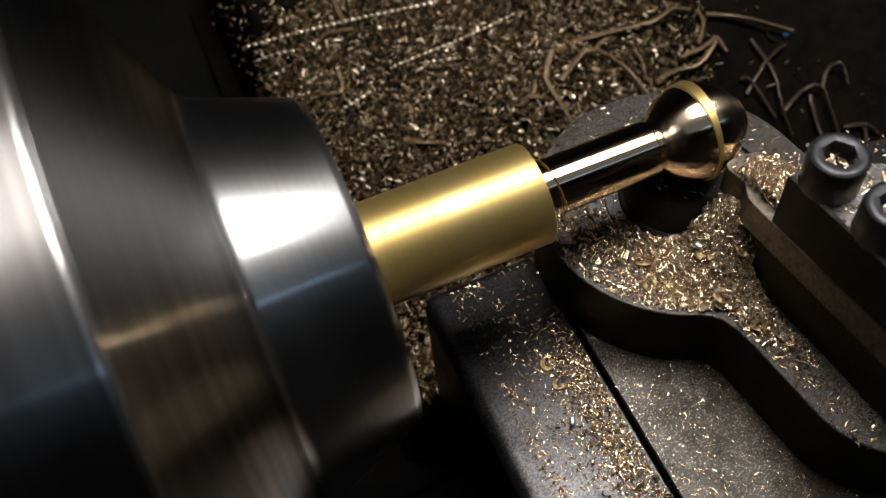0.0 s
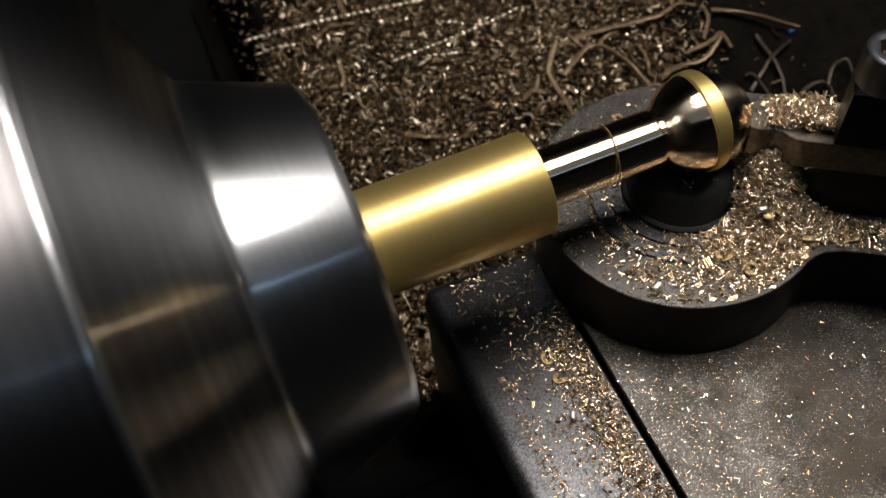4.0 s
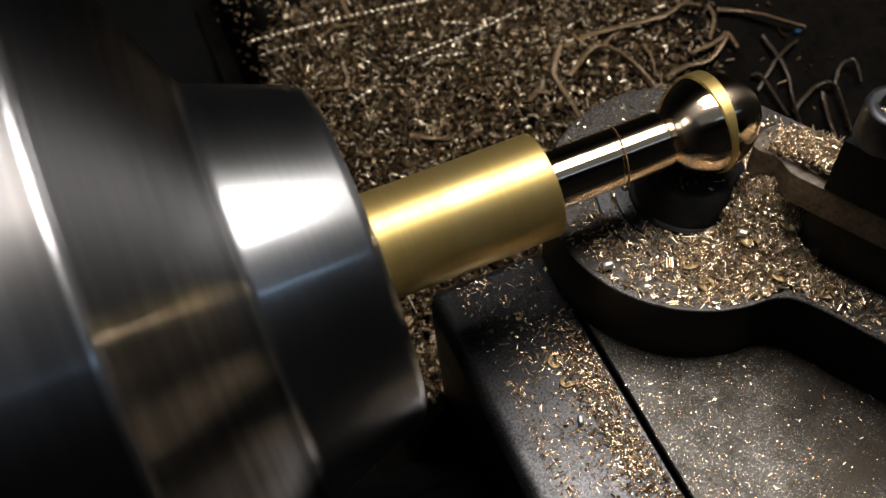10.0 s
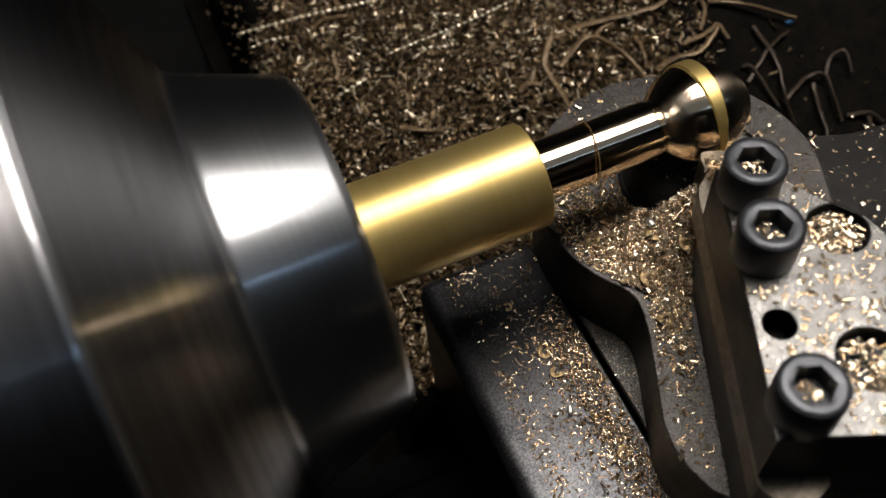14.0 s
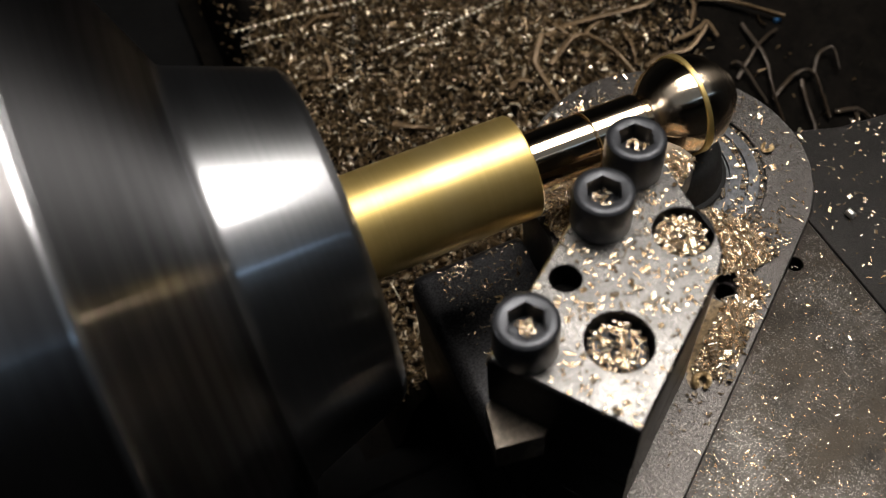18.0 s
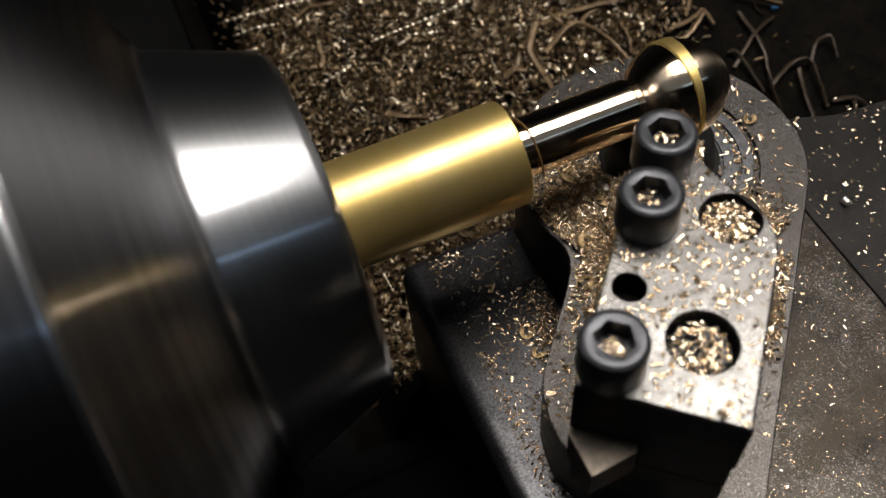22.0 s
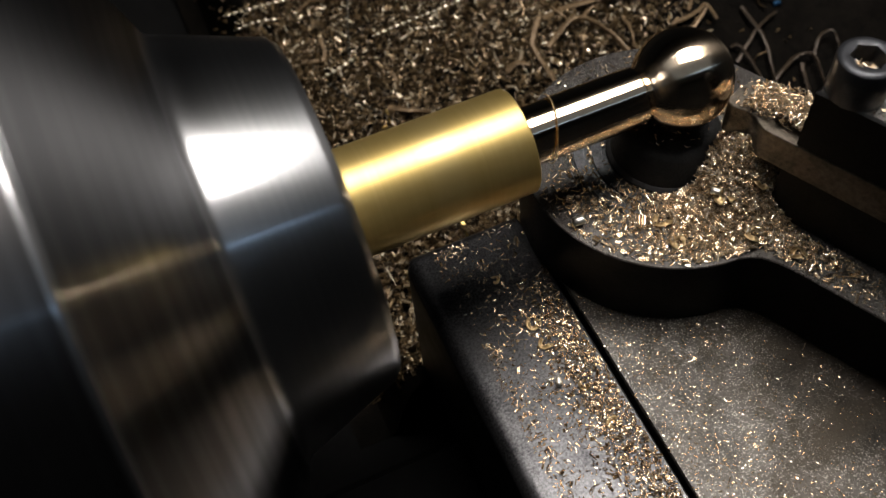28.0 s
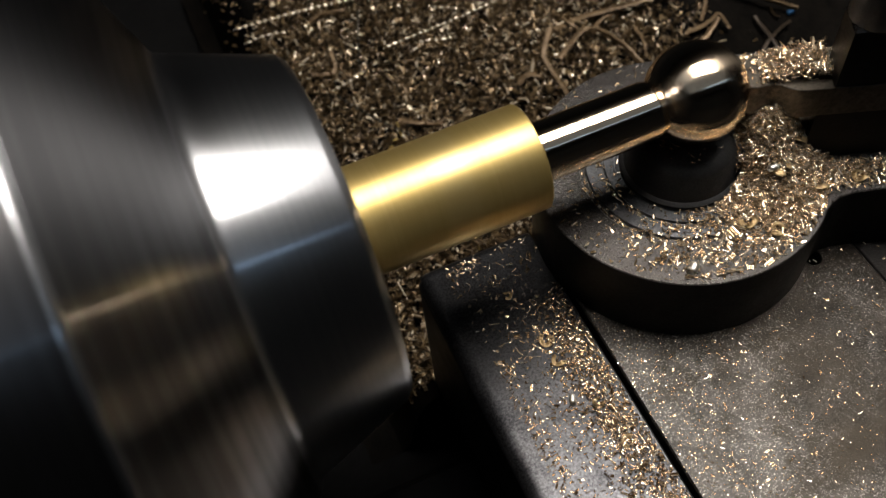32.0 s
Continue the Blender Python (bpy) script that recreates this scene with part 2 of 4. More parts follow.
black_oxide = metal("black_oxide", (0.017, 0.0176, 0.0198), (0.052, 0.054, 0.0595), 0.36, 5000.0, 300.0, 0.00003, 0.6, 0.1, 0.5, 0.5)
knob_black = metal("knob_black", (0.007, 0.0066, 0.0062), (0.018, 0.017, 0.016), 0.62, 2500.0, 200.0, 0.0001, 0.0, 0.1, 0.5, 0.22)
chip_gold = flakes("brass_chips", [(0.0, (0.31, 0.215, 0.12)), (0.5, (0.58, 0.45, 0.295)), (1.0, (0.92, 0.82, 0.67))], 0.25, 0.84)
chip_amber = flakes("amber_chips", [(0.0, (0.13, 0.08, 0.038)), (0.5, (0.36, 0.25, 0.145)), (1.0, (0.8, 0.67, 0.51))], 0.26, 0.84)
chip_brown = flakes("old_brass_chips", [(0.0, (0.03, 0.019, 0.009)), (0.5, (0.1, 0.066, 0.031)), (0.85, (0.2, 0.138, 0.071)), (1.0, (0.8, 0.69, 0.51))], 0.3, 0.6)
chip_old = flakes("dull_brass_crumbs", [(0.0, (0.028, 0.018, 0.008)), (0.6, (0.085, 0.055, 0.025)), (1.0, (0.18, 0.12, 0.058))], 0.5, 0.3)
curl_tan = metal("tan_curl", (0.065, 0.041, 0.02), (0.2, 0.132, 0.068), 0.5, 900.0, 120.0, 0.00002, 0.4)
curl_dark = metal("dark_curl", (0.014, 0.009, 0.005), (0.055, 0.037, 0.021), 0.45, 900.0, 120.0, 0.00002, 0.4)
curl_gold = metal("gold_curl", (0.2, 0.13, 0.06), (0.5, 0.36, 0.18), 0.4, 1500.0, 300.0, 0.00002, 0.8)
wire_dark = metal("oily_wire", (0.05, 0.045, 0.036), (0.26, 0.23, 0.18), 0.3, 900.0, 200.0, 0.0)
wire_bright = metal("bright_wire", (0.48, 0.42, 0.31), (0.88, 0.79, 0.62), 0.36, 900.0, 200.0, 0.0)
blue_scrap = metal("blue_plastic", (0.01, 0.04, 0.1), (0.025, 0.09, 0.18), 0.4, 900.0, 200.0, 0.0, 0.0)
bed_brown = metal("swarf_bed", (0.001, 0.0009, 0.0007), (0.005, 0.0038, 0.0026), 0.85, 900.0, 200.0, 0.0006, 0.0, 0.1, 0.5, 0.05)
roll_steel = metal("rolled_chip_metal", (0.62, 0.58, 0.52), (0.9, 0.86, 0.78), 0.42, 900.0, 200.0, 0.0, 1.0, 0.06)
heap_brown = metal("heap_core", (0.05, 0.034, 0.018), (0.36, 0.26, 0.145), 0.5, 1500.0, 500.0, 0.0004, 0.4)
black_paint = metal("black_paint", (0.0022, 0.0022, 0.0022), (0.0058, 0.0056, 0.0054), 0.75, 700.0, 60.0, 0.00002, 0.0, 0.1, 0.5, 0.04)

# ---- mesh helpers ----


def part(name, bm, material, parent=None, label="", smooth=35):
    me = bpy.data.meshes.new(name)
    bmesh.ops.recalc_face_normals(bm, faces=bm.faces[:])
    bm.to_mesh(me)
    bm.free()
    me.materials.append(material)
    if smooth:
        me.shade_smooth()
        me.set_sharp_from_angle(angle=radians(smooth))
    ob = new(name, me)
    if parent:
        ob.parent = parent
    if label:
        ob["label"] = label
    return ob


def empty(name):
    ob = new(name)
    ob.empty_display_size = 0.01
    return ob


def revolve(profile, seg=96, axis="X", at=(0, 0, 0)):
    """A solid of revolution from (along, radius) pairs in mm; closed where the radius is 0."""
    bm = bmesh.new()
    rings = []
    for a, r in profile:
        ring = []
        for i in range(seg if r > 0 else 1):
            w = 2 * math.pi * i / seg
            c, s = r * math.cos(w), r * math.sin(w)
            p = (a, c, s) if axis == "X" else (c, s, a)
            ring.append(bm.verts.new([(p[k] + at[k]) * MM for k in range(3)]))
        rings.append(ring)
    for p, q in zip(rings, rings[1:]):
        for i in range(seg):
            j = (i + 1) % seg
            vs = [p[i % len(p)], p[j % len(p)], q[j % len(q)], q[i % len(q)]]
            vs = list(dict.fromkeys(vs))
            if len(vs) > 2:
                bm.faces.new(vs)
    return bm


def prism(outline, z0, z1, edge=0.3, holes=()):
    """An upright solid from an outline in mm with chamfered top and bottom rims, and round blind or through holes (x, y, r, depth)."""
    bm = bmesh.new()
    n = len(outline)

    def inset(d):
        pts = []
        for i in range(n):
            a, b, c = Vector(outline[i - 1]), Vector(outline[i]), Vector(outline[(i + 1) % n])
            e1, e2 = (b - a).normalized(), (c - b).normalized()
            n1, n2 = Vector((-e1.y, e1.x)), Vector((-e2.y, e2.x))
            m = (n1 + n2)
            m = m / max(m.length_squared / 2, 0.3)
            pts.append(b + m * d)
        return pts

    area = sum(outline[i - 1][0] * outline[i][1] - outline[i][0] * outline[i - 1][1] for i in range(n))
    sign = 1 if area > 0 else -1
    rims = []
    for z, d in ((z0, edge), (z0 + edge, 0), (z1 - edge, 0), (z1, edge)):
        rims.append([bm.verts.new((p.x * MM, p.y * MM, z * MM)) for p in inset(d * sign)])
    for p, q in zip(rims, rims[1:]):
        for i in range(n):
            bm.faces.new((p[i], p[(i + 1) % n], q[(i + 1) % n], q[i]))
    bm.faces.new(rims[0])
    if not holes:
        bm.faces.new(rims[-1])
        return bm
    edges = [bm.edges.get((rims[-1][i], rims[-1][(i + 1) % n])) for i in range(n)]
    for x, y, r, depth in holes:
        seg = 40
        loop = [(x + r * math.cos(2 * math.pi * k / seg), y + r * math.sin(2 * math.pi * k / seg)) for k in range(seg)]
        mid = [(x + (r - 0.15) * math.cos(2 * math.pi * k / seg), y + (r - 0.15) * math.sin(2 * math.pi * k / seg)) for k in range(seg)]
        lip = [bm.verts.new((p[0] * MM, p[1] * MM, z1 * MM)) for p in loop]
        low = [bm.verts.new((p[0] * MM, p[1] * MM, (z1 - 0.15) * MM)) for p in mid]
        bot = [bm.verts.new((p[0] * MM, p[1] * MM, (z1 - depth) * MM)) for p in mid]
        for k in range(seg):
            j = (k + 1) % seg
            edges.append(bm.edges.new((lip[k], lip[j])))
            bm.faces.new((lip[j], lip[k], low[k], low[j]))
            bm.faces.new((low[j], low[k], bot[k], bot[j]))
        bm.faces.new(bot)
    bmesh.ops.triangle_fill(bm, use_beauty=True, use_dissolve=False, edges=edges)
    return bm


def box(x0, x1, y0, y1, z0, z1, edge=0.3):
    return prism([(x0, y0), (x1, y0), (x1, y1), (x0, y1)], z0, z1, edge)


def arc(cx, cy, r, a0, a1, n):
    return [(cx + r * math.cos(radians(a0 + (a1 - a0) * i / n)), cy + r * math.sin(radians(a0 + (a1 - a0) * i / n))) for i in range(n + 1)]


def tube(points, radius, sides=6, squash=1.0, twist=0.0):
    """A swept rod along points in mm."""
    bm = bmesh.new()
    rings = []
    pts = [Vector(p) for p in points]
    for i, p in enumerate(pts):
        d = (pts[min(i + 1, len(pts) - 1)] - pts[max(i - 1, 0)]).normalized()
        s = d.cross(Vector((0, 0, 1)))
        s = s.normalized() if s.length > 1e-4 else Vector((1, 0, 0))
        u = s.cross(d)
        roll = twist * i
        s, u = s * math.cos(roll) + u * math.sin(roll), u * math.cos(roll) - s * math.sin(roll)
        rings.append([bm.verts.new((p + (s * math.cos(w) + u * math.sin(w) * squash) * radius) * MM)
                      for w in (2 * math.pi * k / sides for k in range(sides))])
    for a, b in zip(rings, rings[1:]):
        for k in range(sides):
            bm.faces.new((a[k], a[(k + 1) % sides], b[(k + 1) % sides], b[k]))
    bm.faces.new(rings[0])
    bm.faces.new(rings[-1])
    return bm


def swarf(name, places, size, material, seed, curl=(0.4, 2.2), tilt=0.5, rolled=0.8, ganged=(0.83, 0.11, 0.05, 0.01)):
    """Many curled flakes as one mesh. places: n x 3 in mm; size: (length, width) mean in mm."""
    rng = np.random.default_rng(seed)
    n = len(places)
    seg = 5
    ln = size[0] * np.exp(rng.normal(0, 0.36, n))
    wd = size[1] * np.exp(rng.normal(0, 0.3, n))
    bend = rng.uniform(*curl, n) * rng.choice([-1, 1], n)
    half = rng.uniform(0.9, 1.8, n)
    rolls = rng.uniform(0, 1, n) < rolled
    yaw, pit = rng.uniform(0, 2 * np.pi, n), rng.normal(0, tilt, n)
    rol = rng.normal(0, tilt, n) + np.pi * rng.integers(0, 2, n)
    # some come off as corrugated ribbons of two to four gutters side by side
    times = np.where(rolls, rng.choice([1, 2, 3, 4], n, p=ganged), 1)
    which = np.repeat(np.arange(n), times)
    order = np.arange(len(which)) - np.repeat(np.cumsum(times) - times, times)
    ln, wd, bend, half, rolls, yaw, pit, rol = (a[which] for a in (ln, wd, bend, half, rolls, yaw, pit, rol))
    places = np.asarray(places)[which]
    n = len(which)
    s = np.linspace(-0.5, 0.5, seg + 1)
    ang = bend[:, None] * s[None, :]
    rad = ln / np.abs(bend)
    px = rad[:, None] * np.sin(np.abs(ang)) * np.sign(s)[None, :]
    pz = rad[:, None] * (1 - np.cos(ang)) * np.sign(bend)[:, None]
    pz = pz - pz.mean(1, keepdims=True)
    local = np.zeros((n, (seg + 1) * 2, 3))
    for k, side in enumerate((-0.5, 0.5)):
        local[:, k::2, 0] = px
        local[:, k::2, 1] = side * wd[:, None]
        local[:, k::2, 2] = pz
    # most chips are short rolled gutters, curled across their width
    fan = half[:, None] * np.linspace(-1, 1, seg + 1)[None, :]
    side_y, side_z = 0.5 * wd[:, None] * np.sin(fan) + (order * wd * 0.93)[:, None], 0.5 * wd[:, None] * np.cos(fan)
    for k, end in enumerate((-0.5, 0.5)):
        local[rolls, k::2, 0] = (end * ln)[rolls, None]
        local[rolls, k::2, 1] = side_y[rolls]
        local[rolls, k::2, 2] = side_z[rolls]
    cy, sy, cp, sp, cr, sr = np.cos(yaw), np.sin(yaw), np.cos(pit), np.sin(pit), np.cos(rol), np.sin(rol)
    zero, one = np.zeros(n), np.ones(n)
    rz = np.stack([cy, -sy, zero, sy, cy, zero, zero, zero, one], 1).reshape(n, 3, 3)
    ry = np.stack([cp, zero, sp, zero, one, zero, -sp, zero, cp], 1).reshape(n, 3, 3)
    rx = np.stack([one, zero, zero, zero, cr, -sr, zero, sr, cr], 1).reshape(n, 3, 3)
    turn = rz @ ry @ rx
    v = np.einsum("nij,nkj->nki", turn, local)
    lowest = np.full(which.max() + 1, 1e9)
    np.minimum.at(lowest, which, v[:, :, 2].min(1))
    v[:, :, 2] -= lowest[which][:, None]
    v += places[:, None, :]
    per = (seg + 1) * 2
    quads = np.array([(2 * k, 2 * k + 1, 2 * k + 3, 2 * k + 2) for k in range(seg)])
    faces = (np.arange(n)[:, None, None] * per + quads[None]).reshape(-1, 4)
    me = bpy.data.meshes.new(name)
    me.vertices.add(n * per)
    me.vertices.foreach_set("co", (v.reshape(-1) * MM).astype(np.float32))
    me.loops.add(faces.size)
    me.loops.foreach_set("vertex_index", faces.reshape(-1).astype(np.int32))
    me.polygons.add(len(faces))
    me.polygons.foreach_set("loop_start", (np.arange(len(faces)) * 4).astype(np.int32))
    me.update(calc_edges=True)
    me.materials.append(material)
    me.shade_smooth()
    return new(name, me)


def chip_meshes(material):
    """Single chips: one to four rolled gutters side by side, crooked at their ends."""
    made = []
    for seed in range(18):
        rng = random.Random(seed)
        bm = bmesh.new()
        n = rng.choice((1, 1, 1, 1, 2, 2, 3))
        length, r = rng.uniform(0.5, 0.85), rng.uniform(0.085, 0.125)
        half = rng.uniform(1.0, 1.7)
        for g in range(n):
            ends = [(-length / 2 + rng.uniform(-0.05, 0.05)), (length / 2 + rng.uniform(-0.05, 0.05))]
            rows = []
            for k in range(6):
                w = half * (2 * k / 5 - 1)
                rows.append([bm.verts.new((e * MM, (r * math.sin(w) + (g - (n - 1) / 2) * r * 1.9) * MM, (r * math.cos(w) + 0.02 * g) * MM)) for e in ends])
            for a, b in zip(rows, rows[1:]):
                bm.faces.new((a[0], b[0], b[1], a[1]))
        me = bpy.data.meshes.new("brass_chip")
        bm.to_mesh(me)
        bm.free()
        me.materials.append(material)
        me.shade_smooth()
        made.append(me)
    return made


def loose_chips(places, parent, seed, tilt=14.0, most=280):
    """Chips that can be told apart one by one, lying on a drift of swarf; places in mm."""
    rng = random.Random(seed)
    for x, y, z in places[:most]:
        ob = new("brass_chip", rng.choice(CHIPS))
        ob.parent = parent
        flip = rng.random() < 0.35
        ob.matrix_basis = pose(x * MM, y * MM, (z + (0.16 if flip else -0.02)) * MM, 180 * flip + rng.gauss(0, tilt), rng.gauss(0, tilt), rng.uniform(0, 360)) @ Matrix.Scale(rng.uniform(0.66, 0.98), 4)


def scatter(n, seed, x0, x1, y0, y1, keep):
    """n places in a rectangle, thinned by keep(x, y) from 0 to 1."""
    rng = np.random.default_rng(seed)
    out = []
    for _ in range(60):
        x, y = rng.uniform(x0, x1, 4000), rng.uniform(y0, y1, 4000)
        ok = rng.uniform(0, 1, 4000) < keep(x, y)
        out.append(np.stack([x[ok], y[ok]], 1))
        if sum(map(len, out)) >= n:
            break
    return np.concatenate(out)[:n]

CHIPS = chip_meshes(chip_gold)

# ---- setting: workshop shell, machine bed, chip tray ----
wall_paint = metal("dim_wall", (0.1, 0.096, 0.092), (0.15, 0.145, 0.14), 0.7, 40.0, 2.0, 0.0, 0.0, 0.05)


def shell():
    for name, a, b in (("floor", (-2, -2, -1.05), (2, 2, -1.0)), ("ceiling", (-2, -2, 1.6), (2, 2, 1.65)),
                       ("wall_north", (-2, 2, -1), (2, 2.1, 1.6)), ("wall_south", (-2, -2.1, -1), (2, -2, 1.6)),
                       ("wall_east", (2, -2, -1), (2.1, 2, 1.6)), ("wall_west", (-2.1, -2, -1), (-2, 2, 1.6))):
        bm = bmesh.new()
        bmesh.ops.create_cube(bm, size=1)
        for v in bm.verts:
            v.co = Vector([(a[k] + b[k]) / 2 + v.co[k] * (b[k] - a[k]) for k in range(3)])
        tagged(part(name, bm, wall_paint, smooth=0), "dim painted workshop " + name.split("_")[0], kind="structure")


shell()
tray = part("chip_tray", box(-420, 420, -200, 420, -92, -86, 1.0), black_paint)
tagged(tray, "black painted steel chip tray under the lathe, oily", kind="structure")


def bed_height(x, y):
    """Height in mm of the heap of old swarf."""
    k = np.clip((y - 18) / 55, 0, 1)
    z = -69 + 16 * k * k * (3 - 2 * k) + 1.6 * np.sin(x / 9 + 1.3) * np.cos(y / 11) + 0.9 * np.sin(x / 3.7) * np.sin(y / 4.3 + 0.6)
    right = 30 + 0.35 * (y - 60)
    z -= 3 * np.clip((x - right) / 45, 0, 1)
    left = np.clip((-46 - x) / 10, 0, 1)
    return np.maximum(z - 30 * left ** 2, -85.8)


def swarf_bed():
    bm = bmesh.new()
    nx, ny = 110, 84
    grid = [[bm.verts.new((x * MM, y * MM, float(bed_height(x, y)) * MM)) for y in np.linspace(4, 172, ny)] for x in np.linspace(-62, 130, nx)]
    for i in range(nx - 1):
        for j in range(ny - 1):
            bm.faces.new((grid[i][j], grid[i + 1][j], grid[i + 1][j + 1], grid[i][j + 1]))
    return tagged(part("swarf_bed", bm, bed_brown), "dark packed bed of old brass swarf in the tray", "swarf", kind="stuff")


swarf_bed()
S = -30.1

# ---- cross slide ----


def rounded_rail():
    """The rail along the plate: sharp by the plate, well rounded on its open side and at its end."""
    section = [(-23.0, -66), (-23.0, S - 0.35), (-23.35, S)] + [(-41.9 - 2.7 * math.sin(w), S - 2.7 + 2.7 * math.cos(w)) for w in (radians(9 * k) for k in range(11))] + [(-44.6, -66)]
    bm = bmesh.new()
    rings = []
    for y, d in ((-66, 0.0), (6.6, 0.0), (7.6, 0.25), (8.4, 0.8), (8.8, 1.7)):
        rings.append([bm.verts.new(((x + d * (x < -44)) * MM, y * MM, (z - d * (z > S - 3)) * MM)) for x, z in section])
    for p, q in zip(rings, rings[1:]):
        for k in range(len(section)):
            j = (k + 1) % len(section)
            bm.faces.new((p[k], p[j], q[j], q[k]))
    bm.faces.new(rings[0])
    bm.faces.new(rings[-1])
    return bm


def cross_slide():
    g = empty("cross_slide")
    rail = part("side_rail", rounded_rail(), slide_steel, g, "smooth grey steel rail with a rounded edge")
    # faces not turned upwards are coloured darker, as if in shade
    rail.data.materials.append(iron_shaded)
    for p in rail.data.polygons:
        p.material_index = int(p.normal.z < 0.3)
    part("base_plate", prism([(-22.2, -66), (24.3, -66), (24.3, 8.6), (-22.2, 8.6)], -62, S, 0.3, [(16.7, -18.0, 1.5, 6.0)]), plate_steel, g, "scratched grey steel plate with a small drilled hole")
    part("side_rail", prism([(24.5, -66), (92, -66), (92, 0.5), (53, 3.4), (43, 4.6), (38, 6.4), (32, 8.4), (24.5, 8.4)], -66, S - 0.3, 0.25), iron_oily, g, "oily grey steel rail")
    part("web", box(-23.8, 25.4, -65, 7.8, -70, -40, 0.4), black_paint, g)
    return tagged(g, "grey steel lathe cross slide strewn with brass chips", "cross slide")


cross_slide()
saddle = part("lathe_saddle", box(-72, 96, -170, -8, -86, -70.2, 2.0), black_paint)
tagged(saddle, "black lathe saddle casting under the cross slide", "saddle")

# ---- spindle: chuck and workpiece ----


def chuck():
    g = empty("collet_chuck")
    nose = [(-55.2, 0), (-55.2, 23.7), (-55.3, 24.0), (-56.0, 24.7), (-56.2, 24.9), (-56.45, 25.06), (-69.6, 29.63), (-69.9, 29.73), (-70.3, 29.95), (-70.7, 30.4), (-71.0, 31.0), (-71.0, 0)]
    part("nose", revolve(nose, 192), steel, g)
    # the nose stands on a steep cone that mirrors the work
    face = [(-71.0, 0), (-71.0, 31.2)]
    for k in range(13):
        s = 0.1 + 10.7 * k / 12
        face.append((-71.0 - s, 31.2 + 2.26 * s))
    face += [(-81.9, face[-1][1]), (-81.9, 0)]
    part("conical_face", revolve(face, 256), steel_face, g, "polished steep conical chuck face")
    rim = [(-81.9, 0), (-81.9, 55.7), (-81.95, 56.0), (-82.1, 56.3), (-82.35, 56.5), (-82.65, 56.6), (-82.65, 0)]
    part("rim", revolve(rim, 256), steel, g, "bright rounded rim of the chuck face")
    part("body", revolve([(-82.7, 0), (-82.7, 56.6), (-128, 57.2), (-128, 0)], 256), steel_body, g)
    return tagged(g, "spinning smooth turned steel collet chuck with a conical face", "lathe chuck")


BALL, OUT = 7.72, 0.35


def ball_profile():
    p = []
    a0 = math.degrees(math.acos(-6.35 / BALL))
    for i in range(49):
        a = radians(a0 * (1 - i / 48))
        p.append((BALL * math.cos(a) + OUT, max(BALL * math.sin(a), 0)))
    return p


def workpiece():
    g = empty("brass_workpiece")
    part("stock", revolve([(-60, 0), (-60, 7.94), (-27.25, 7.94), (-27.05, 7.75), (-27.0, 7.5), (-27.0, 0)], 144), brass_raw, g, "matt yellow drawn brass bar")
    shaft = [(-27.1, 0), (-27.1, 4.46), (-7.8, 4.46), (-7.4, 4.4), (-6.9, 4.12), (-6.45, 4.05)]
    part("ball", revolve(shaft + ball_profile(), 144), brass_cut, g, "polished freshly cut brass ball on a thin shaft")
    return tagged(g, "brass ball handle being turned from round bar", "workpiece")


chuck_ob = chuck()
work_ob = workpiece()
ARCS = 8


def band_half(w):
    """Half the width in mm of the uncut skin at the angle w: the bar runs out of true, so the skin is wider on one side."""
    return 0.92 + 0.55 * math.cos(w)


def band_chip(k, side):
    """One arc of the uncut skin that still rings the ball, on the chuck's side (-1) or the free side (1)."""
    bm = bmesh.new()
    steps = 9
    rings = []
    for i in range(steps + 1):
        w = 2 * math.pi / ARCS * (k + i / steps)
        x = side * band_half(w)
        edge = math.sqrt(BALL ** 2 - x * x)
        rings.append([bm.verts.new(((p + OUT) * MM, r * math.cos(w) * MM, r * math.sin(w) * MM)) for p, r in ((0, edge - 0.12), (0, 7.94), (x * 0.8, 7.94), (x, edge + 0.04), (x, edge - 0.12))])
    for p, q in zip(rings, rings[1:]):
        for j in range(5):
            bm.faces.new((p[j], p[(j + 1) % 5], q[(j + 1) % 5], q[j]))
    bm.faces.new(rings[0])
    bm.faces.new(rings[-1])
    ob = part("brass_chip", bm, brass_raw)
    return tagged(ob, "arc of matt brass skin cut from the ball by the tool", "chip", "band of uncut skin round the ball")


band = [(band_chip(k, side), k, side) for side in (-1, 1) for k in range(ARCS)]
stub = part("end_chip", revolve([(5.0, 0), (5.0, 5.6), (5.25, 5.72), (6.8, 4.6), (7.9, 3.4), (8.45, 2.2), (8.55, 1.4), (8.55, 0)], 72), brass_cut)
tagged(stub, "bright turned stub of brass at the end of the ball", "chip")



def ring_chip():
    """A loose open loop of fine swarf hung round the thin shaft."""
    pts = [(0.35 * math.sin(1.5 * w), 5.0 * math.cos(w) * (1 + 0.05 * math.sin(3 * w)), 5.0 * math.sin(w) - 0.35) for w in (radians(20 + 320 * i / 48) for i in range(49))]
    ob = part("ring_chip", tube(pts, 0.16, 6, 0.45, 0.1), curl_gold)
    return tagged(ob, "loose thin loop of brass swarf hung round the shaft", "chip")


ring_ob = ring_chip()

# ---- swivelling ball-turning attachment; its own x runs out along the arm ----
TOP = -15.6


def arm_outline():
    o = arc(0, 0, 23.7, 90, 325, 72)
    o += [(20.4, -11.9), (21.6, -10.5), (23.0, -9.5), (25.5, -8.8), (29, -8.5), (43, -8.4), (46.5, -7.7), (50, -5.8), (53, -3.4), (55.5, 1.0), (57, 7), (57.5, 12), (57.5, 20)]
    return o + [(56.5, 22.8), (54, 23.7)]


